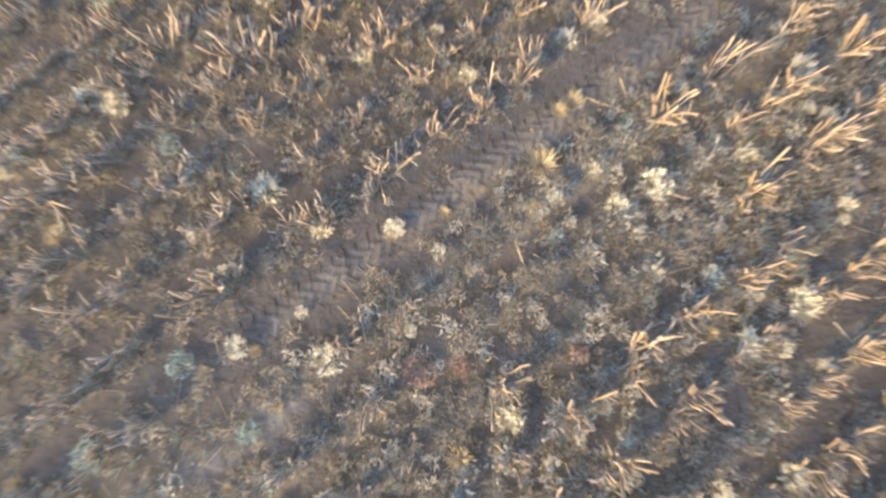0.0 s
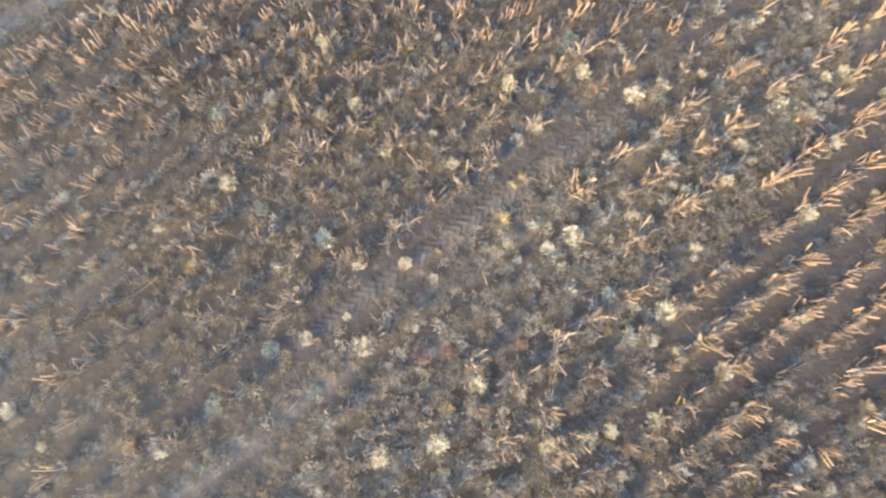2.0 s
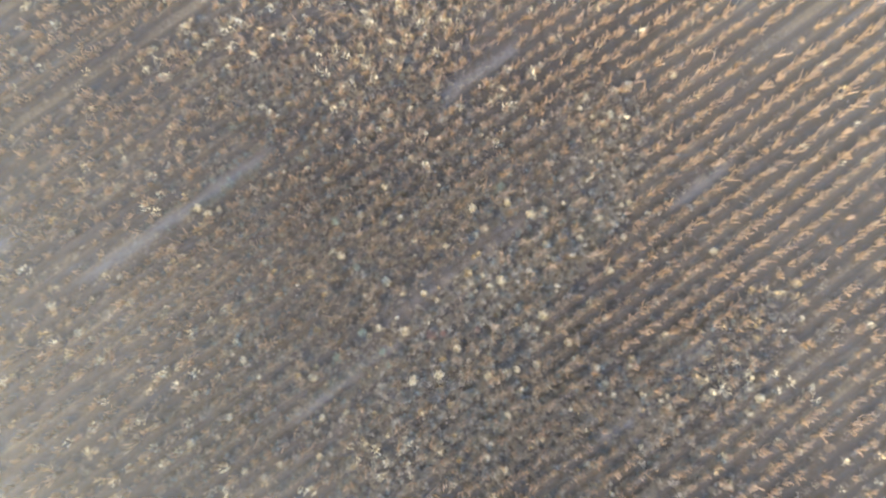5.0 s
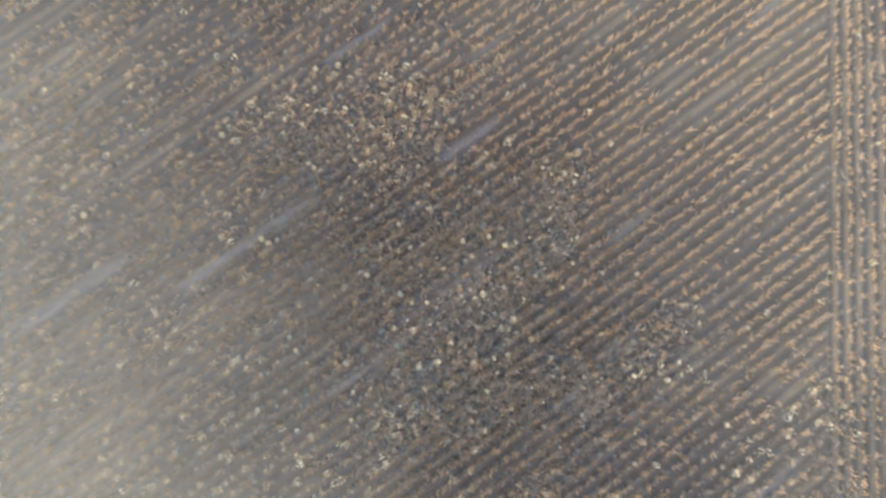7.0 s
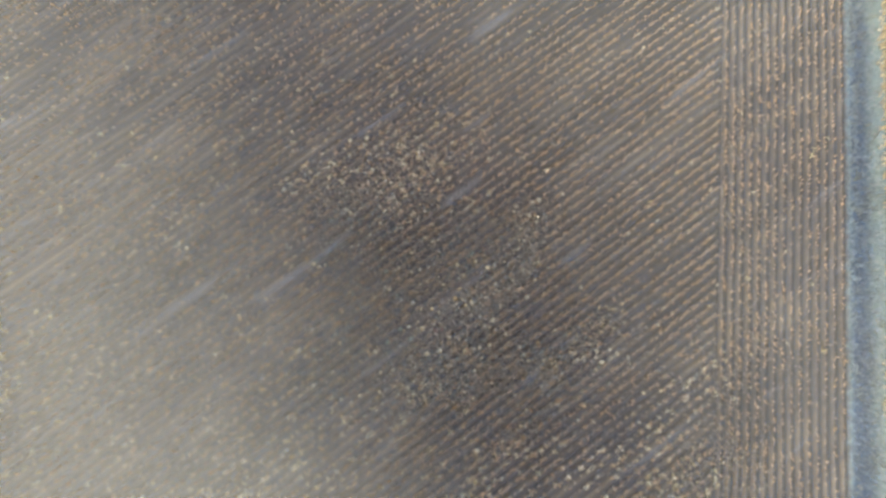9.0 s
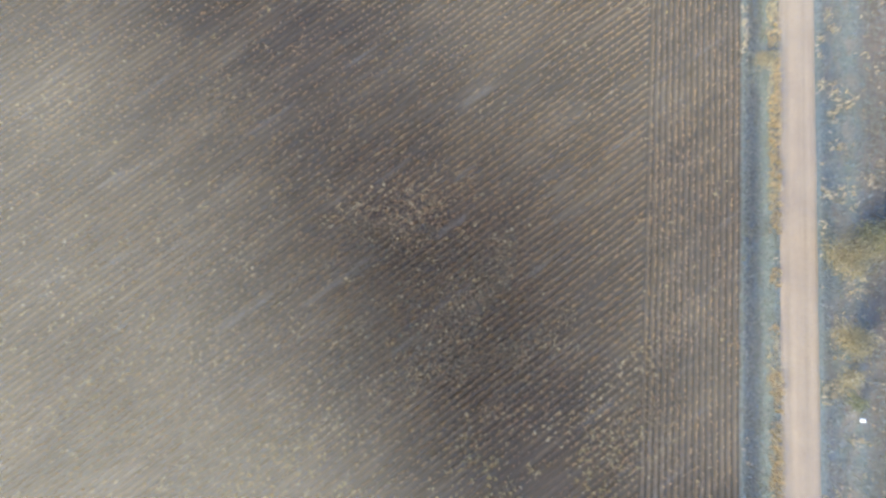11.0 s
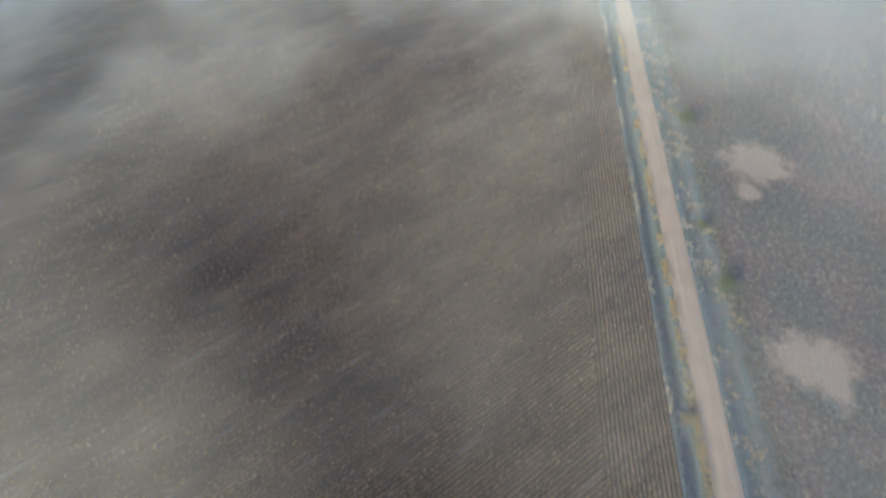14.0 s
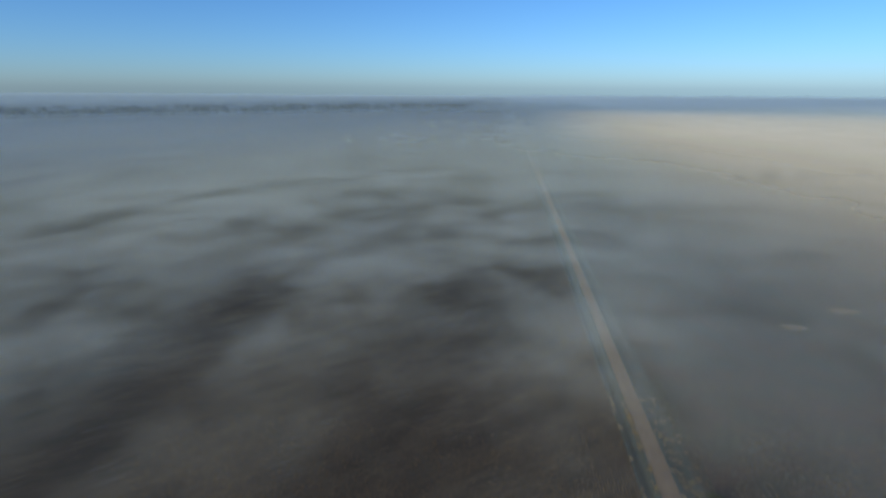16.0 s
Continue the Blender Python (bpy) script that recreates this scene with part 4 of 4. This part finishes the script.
# ---- trees ----
def make_tree(x, y, tall, wide, leaf, label, seed, leaves=1500, leaf_size=0.28, name="tree", low=0.25):
    r = random.Random(seed)
    z0 = float(height(x, y)) - 0.1
    base = new(name)
    base.location = (x, y, z0)
    top = tall * 0.72
    rods = [prism([(0, 0, 0), (0.05 * r.uniform(-1, 1), 0.05, top * 0.35), (0.15 * r.uniform(-1, 1), 0.1, top * 0.7), (0, 0, top)], [tall * 0.03, tall * 0.024, tall * 0.016, tall * 0.006], 7)]
    centres = []
    for i in range(11):
        h, t = i * 2.4 + r.uniform(-0.4, 0.4), r.uniform(0.25, 0.9)
        reach = wide * r.uniform(0.55, 1.0) * (1.1 - 0.5 * t)
        a = (0, 0, top * t)
        e = (reach * math.cos(h), reach * math.sin(h), top * t + tall * r.uniform(0.05, 0.22))
        mid = tuple((p + q) / 2 + (0, 0, 0.1)[j] for j, (p, q) in enumerate(zip(a, e)))
        rods.append(prism([a, mid, e], [tall * 0.012, tall * 0.008, tall * 0.003], 5))
        centres += [e, mid]
    centres.append((0, 0, top))
    trunk = mesh_object("trunk", *rods[0], BARK, base)
    for rod in rods[1:]:
        mesh_object("limb", *rod, BARK, trunk)
    out = []
    for i in range(leaves):
        c = centres[r.randrange(len(centres))]
        g = wide * 0.26
        p = (c[0] + r.gauss(0, g), c[1] + r.gauss(0, g), max(tall * low * r.uniform(0.4, 1), c[2] + r.gauss(0, g * 0.8)))
        out.append(blade(p, r.uniform(0, 6.28), r.uniform(0.3, 2.2), leaf_size * r.uniform(0.6, 1.3), leaf_size * r.uniform(0.4, 0.8), 0.4, 1))
    v, f = joined(out)
    mesh_object("crown", v, f, leaf, base)
    return tagged(base, label, "tree" if tall > 3 else "shrub")


make_tree(43.6, 4.7, 6.4, 2.3, AUTUMN, "yellowing autumn tree standing beside the farm track", 1, 5200, 0.17)
make_tree(46.0, 6.6, 5.2, 2.0, OLIVE, "olive green roadside tree with thin crown", 2, 3600, 0.17)
make_tree(43.9, -4.5, 5.0, 1.8, AUTUMN, "dull ochre roadside tree with sparse yellowing leaves", 3, 3200, 0.17)
make_tree(44.4, -8.4, 2.6, 1.3, AUTUMN, "small yellow roadside shrub in dry grass", 4, 700, 0.22, "shrub")
make_tree(45.2, -11.0, 1.8, 1.0, LEAF, "low olive roadside shrub in dry grass", 5, 500, 0.2, "shrub")
make_tree(35.4, 27.2, 1.7, 1.1, AUTUMN, "brown-yellow shrub growing in the roadside ditch", 6, 700, 0.2, "shrub")
make_tree(46.5, 52.0, 3.6, 1.7, LEAF, "dark roadside tree beyond the dirt track", 7, 900)
make_tree(45.0, 66.0, 2.4, 1.3, LEAF, "low dark shrub beyond the dirt track", 8, 600, 0.24, "shrub")
make_tree(47.5, 96.0, 4.0, 2.0, LEAF, "dark roadside tree beyond the dirt track", 9, 900)
for i, (x, y, tall, wide) in enumerate([(262, 566, 7, 9), (272, 572, 6, 8), (300, 574, 8, 7), (309, 571, 6, 6), (360, 581, 8, 7), (330, 590, 4, 5), (235, 560, 4, 6)]):
    make_tree(x, y, tall, wide, LEAF, "dark tree rising out of the low mist", 20 + i, 700, 1.1)


def canopy(name, xs, ys, tall, wide, seed, label, category):
    """Crowns of a wood or hedge, each an uneven dome, as one object."""
    r = random.Random(seed)
    out = []
    for x, y in zip(xs, ys):
        t, w = tall * r.uniform(0.7, 1.25), wide * r.uniform(0.7, 1.3)
        verts, faces, n = [], [], 7
        for j, (zz, rr) in enumerate(((0.0, 0.55), (0.35, 0.95), (0.7, 0.8), (0.93, 0.4))):
            for k in range(n):
                a = 2 * math.pi * (k + 0.5 * j) / n
                q = w * rr * r.uniform(0.75, 1.2)
                verts.append((x + q * math.cos(a), y + q * math.sin(a), t * zz * r.uniform(0.93, 1.07)))
        verts.append((x, y, t))
        for j in range(3):
            for k in range(n):
                a, b = j * n + k, j * n + (k + 1) % n
                faces += [(a, b, b + n), (a, b + n, a + n)]
        faces += [(3 * n + k, 3 * n + (k + 1) % n, 4 * n) for k in range(n)]
        out.append((np.array(verts), np.array(faces)))
    ob = mesh_object(name, *joined(out), LEAF)
    return tagged(ob, label, category, kind="stuff")


fr = np.random.default_rng(12)
t = fr.random(1800)
d = fr.random(1800) ** 1.4
# the wood's near edge runs from south-west to north-east
fx = -2300 + 2150 * t - 450 * d * (1 - t)
fy = 640 + 1750 * t + (700 + 300 * t) * d
canopy("far_wood", fx, fy, 15, 19, 1, "dark blue-green wood on the hazy horizon", "wood")
ht = np.linspace(0, 1, 130)
canopy("hedgerow", np.concatenate([380 + 260 * ht + fr.normal(0, 4, 130), 500 + 700 * ht]), np.concatenate([1400 - 620 * ht, 1000 - 60 * ht + fr.normal(0, 9, 130)]), 5, 6, 2, "thin dark hedgerow crossing the misty fields", "hedge")
canopy("far_hedge", np.concatenate([-300 + 900 * ht, 600 + 1700 * ht, -200 + 2600 * ht]), np.concatenate([2150 - 60 * ht, 2000 + 90 * ht, 3000 + 300 * ht]), 8, 12, 3, "thin dark line of trees on the horizon", "hedge")

# a scrap of white sheeting by the track
sv, sf = [], []
for j in range(4):
    for i in range(5):
        sv.append((0.16 * i - 0.3, 0.13 * j - 0.2, 0.10 + 0.06 * math.sin(2.1 * i + j) + 0.04 * math.cos(3 * j)))
for j in range(3):
    for i in range(4):
        a = j * 5 + i
        sf.append((a, a + 1, a + 6, a + 5))
scrap = mesh_object("plastic_sheet", np.array(sv), np.array(sf), PAPER, shade_smooth=True)
scrap.location = (46.2, -12.8, float(height(46.2, -12.8)))
scrap.modifiers.new("thickness", "SOLIDIFY").thickness = 0.02
tagged(scrap, "crumpled white plastic sheet lying in verge grass", "litter")


# ---- mist ----
def mist_material(name, seed, base_a, near_a, mid_a, far_a, scale):
    m = bpy.data.materials.new(name)
    m.use_nodes = True
    nt, ln = m.node_tree.nodes, m.node_tree.links
    pos = nt.new("ShaderNodeTexCoord").outputs["Object"]
    moved = nt.new("ShaderNodeMapping")
    moved.inputs["Location"].default_value = (seed * 137.0, seed * 71.0, 0)
    ln.new(pos, moved.inputs["Vector"])
    # billows drawn out along the drift
    flat = mapped(nt, ln, moved.outputs["Vector"], 0.45, (1.05, 0.9, 1.0))
    billow = noise_tex(nt, ln, flat, 1.0 / scale, 7, 0.52, 0.15)
    length = nt.new("ShaderNodeVectorMath")
    length.operation = "LENGTH"
    shifted = nt.new("ShaderNodeMapping")
    shifted.inputs["Location"].default_value = (0, 5, 0)
    shifted.inputs["Scale"].default_value = (1, 1, 0)
    ln.new(pos, shifted.inputs["Vector"])
    ln.new(shifted.outputs["Vector"], length.inputs[0])
    dist = length.outputs["Value"]
    sep = nt.new("ShaderNodeSeparateXYZ")
    ln.new(shifted.outputs["Vector"], sep.inputs[0])
    X, Y = sep.outputs[0], sep.outputs[1]
    # thickest to the south-west, and a little again to the north-east
    west_by = maths(nt, ln, "ADD", maths(nt, ln, "MULTIPLY", X, -0.83), maths(nt, ln, "MULTIPLY", Y, -0.56))
    near = maths(nt, ln, "ADD", maths(nt, ln, "MULTIPLY", map_range(nt, ln, west_by, -1.0, 31, 0.0, near_a), map_range(nt, ln, Y, 18, 60, 1.0, 0.1)), map_range(nt, ln, west_by, -4, -24, 0.0, 0.33 * near_a))
    # base_a adds a thin veil of haze overhead that lifts the darks
    near = maths(nt, ln, "MULTIPLY", maths(nt, ln, "ADD", maths(nt, ln, "MULTIPLY", map_range(nt, ln, dist, 6, 30, 0.58, 1.15), maths(nt, ln, "MULTIPLY", map_range(nt, ln, Y, 20, 55, 1.0, 0.5), base_a)), near), map_range(nt, ln, dist, 60, 115, 1.0, 0.3))
    near = maths(nt, ln, "MULTIPLY", near, map_range(nt, ln, billow, 0.30, 0.70, 0.55, 1.45))
    # banks that close in the distance, heavier over the low ground to the west
    wisp = map_range(nt, ln, billow, 0.30, 0.70, 0.2, 1.75)
    calm = maths(nt, ln, "MULTIPLY", map_range(nt, ln, dist, 260, 650, 1.0, 0.2), map_range(nt, ln, X, 20, 90, 1.0, 0.6))
    wisp = maths(nt, ln, "ADD", maths(nt, ln, "MULTIPLY", wisp, calm), maths(nt, ln, "SUBTRACT", 1.0, calm))
    mid = map_range(nt, ln, dist, 54, 220, 0.0, 1.08 * mid_a)
    mid = maths(nt, ln, "MULTIPLY", mid, maths(nt, ln, "SUBTRACT", 1.0, maths(nt, ln, "MULTIPLY", map_range(nt, ln, X, 45, 80, 0.0, 0.5), map_range(nt, ln, Y, 290, 190))))
    west = maths(nt, ln, "MULTIPLY", map_range(nt, ln, X, -40, -130, 0.0, 0.08 * mid_a), map_range(nt, ln, Y, 40, 120))
    east = maths(nt, ln, "MULTIPLY", map_range(nt, ln, X, 45, 110, 0.0, 0.18 * mid_a), map_range(nt, ln, Y, 25, 95))
    lane = maths(nt, ln, "MULTIPLY", map_range(nt, ln, maths(nt, ln, "ABSOLUTE", maths(nt, ln, "SUBTRACT", X, 20.0)), 4, 34, 0.28 * mid_a, 0.0), map_range(nt, ln, Y, 60, 130))
    far = maths(nt, ln, "MULTIPLY", map_range(nt, ln, dist, 260, 620, 0.0, far_a), map_range(nt, ln, X, -50, 400, 0.9, 3.6))
    far = maths(nt, ln, "MULTIPLY", far, map_range(nt, ln, dist, 1500, 3000, 0.85, 2.2))
    banks = maths(nt, ln, "ADD", maths(nt, ln, "ADD", mid, west), maths(nt, ln, "ADD", maths(nt, ln, "ADD", east, lane), far))
    # a long clear lane to the west, and a clear pool ahead
    bend = maths(nt, ln, "MULTIPLY_ADD", billow, 44.0, 68.0)
    lane_w = map_range(nt, ln, maths(nt, ln, "ABSOLUTE", maths(nt, ln, "ADD", X, bend)), 5, 24, 0.68, 0.0)
    lane_w = maths(nt, ln, "MULTIPLY", lane_w, maths(nt, ln, "MULTIPLY", map_range(nt, ln, Y, 35, 60), map_range(nt, ln, Y, 240, 190)))
    px, py = maths(nt, ln, "MULTIPLY_ADD", X, 1 / 60, 0.2), maths(nt, ln, "MULTIPLY_ADD", Y, 1 / 75, -2.35)
    pool = maths(nt, ln, "SQRT", maths(nt, ln, "ADD", maths(nt, ln, "MULTIPLY", px, px), maths(nt, ln, "MULTIPLY", py, py)))
    pool = map_range(nt, ln, maths(nt, ln, "ADD", pool, maths(nt, ln, "MULTIPLY_ADD", billow, 1.6, -0.8)), 1.1, 0.3, 0.0, 0.42)
    banks = maths(nt, ln, "MULTIPLY", maths(nt, ln, "MULTIPLY", banks, wisp), maths(nt, ln, "SUBTRACT", 1.0, maths(nt, ln, "MAXIMUM", lane_w, pool)))
    most = maths(nt, ln, "ADD", map_range(nt, ln, dist, 500, 900, 0.24, 0.5), maths(nt, ln, "MAXIMUM", map_range(nt, ln, X, 150, 400, 0.0, 0.3), map_range(nt, ln, dist, 1500, 3000, 0.0, 0.3)))
    alpha = maths(nt, ln, "MULTIPLY", most, maths(nt, ln, "TANH", maths(nt, ln, "DIVIDE", maths(nt, ln, "ADD", near, banks), most)))
    clear = nt.new("ShaderNodeBsdfTransparent")
    # distance haze put into the colour: cream near, bluer and darker far, whiter east
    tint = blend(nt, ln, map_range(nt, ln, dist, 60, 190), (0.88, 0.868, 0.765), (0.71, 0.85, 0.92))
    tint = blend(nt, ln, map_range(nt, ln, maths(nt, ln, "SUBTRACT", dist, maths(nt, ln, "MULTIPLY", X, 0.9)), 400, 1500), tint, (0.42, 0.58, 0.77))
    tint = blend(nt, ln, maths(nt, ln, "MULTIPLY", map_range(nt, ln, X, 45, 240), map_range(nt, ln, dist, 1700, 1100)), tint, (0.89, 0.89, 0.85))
    # droplets scatter the low sun as a slope turned half towards it would
    facing = node(nt, "ShaderNodeCombineXYZ", X=sun_dir.x * 0.8, Y=sun_dir.y * 0.8, Z=sun_dir.z * 0.8 + 0.8)
    white, passing = nt.new("ShaderNodeBsdfDiffuse"), nt.new("ShaderNodeBsdfTranslucent")
    body = nt.new("ShaderNodeMixShader")
    body.inputs[0].default_value = 0.2
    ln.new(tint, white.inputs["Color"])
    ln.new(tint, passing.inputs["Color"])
    ln.new(facing.outputs[0], white.inputs["Normal"])
    ln.new(white.outputs[0], body.inputs[1])
    ln.new(passing.outputs[0], body.inputs[2])
    mix = nt.new("ShaderNodeMixShader")
    ln.new(alpha, mix.inputs[0])
    ln.new(clear.outputs[0], mix.inputs[1])
    ln.new(body.outputs[0], mix.inputs[2])
    ln.new(mix.outputs[0], nt["Material Output"].inputs["Surface"])
    return m


for i, (z, base_a, near_a, mid_a, far_a, scale) in enumerate([
        (2.2, 0.011, 0.034, 0.04, 0.14, 55), (13, 0.0, 0.022, 0.15, 0.24, 34), (32, 0.0, 0.018, 0.14, 0.24, 46)]):
    ax = np.unique(np.concatenate([np.linspace(-400, 400, 61), np.linspace(-4800, 4800, 49), [-3.0, 3.0]]))
    AX, AY = np.meshgrid(ax, ax)
    R = np.hypot(AX, AY)
    swell = (value_noise(AX, AY, 70, 90 + i) - 0.5) * 0.2 * z * smooth(20, 120, R)
    ai = np.arange(ax.size ** 2).reshape(ax.size, ax.size)
    aq = np.stack([ai[:-1, :-1], ai[:-1, 1:], ai[1:, 1:], ai[1:, :-1]], -1).reshape(-1, 4)
    cxm = (AX[:-1, :-1] + AX[1:, 1:]).ravel() / 2
    cym = (AY[:-1, :-1] + AY[1:, 1:]).ravel() / 2
    if z > 6:
        aq = aq[(np.abs(cxm) > 3.0) | (np.abs(cym) > 3.0)]      # clear over the take-off spot
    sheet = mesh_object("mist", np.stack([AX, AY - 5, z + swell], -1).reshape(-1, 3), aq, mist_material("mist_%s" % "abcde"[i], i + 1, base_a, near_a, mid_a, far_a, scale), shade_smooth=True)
    tagged(sheet, "thin drifting layer of low morning mist", "mist", kind="stuff")
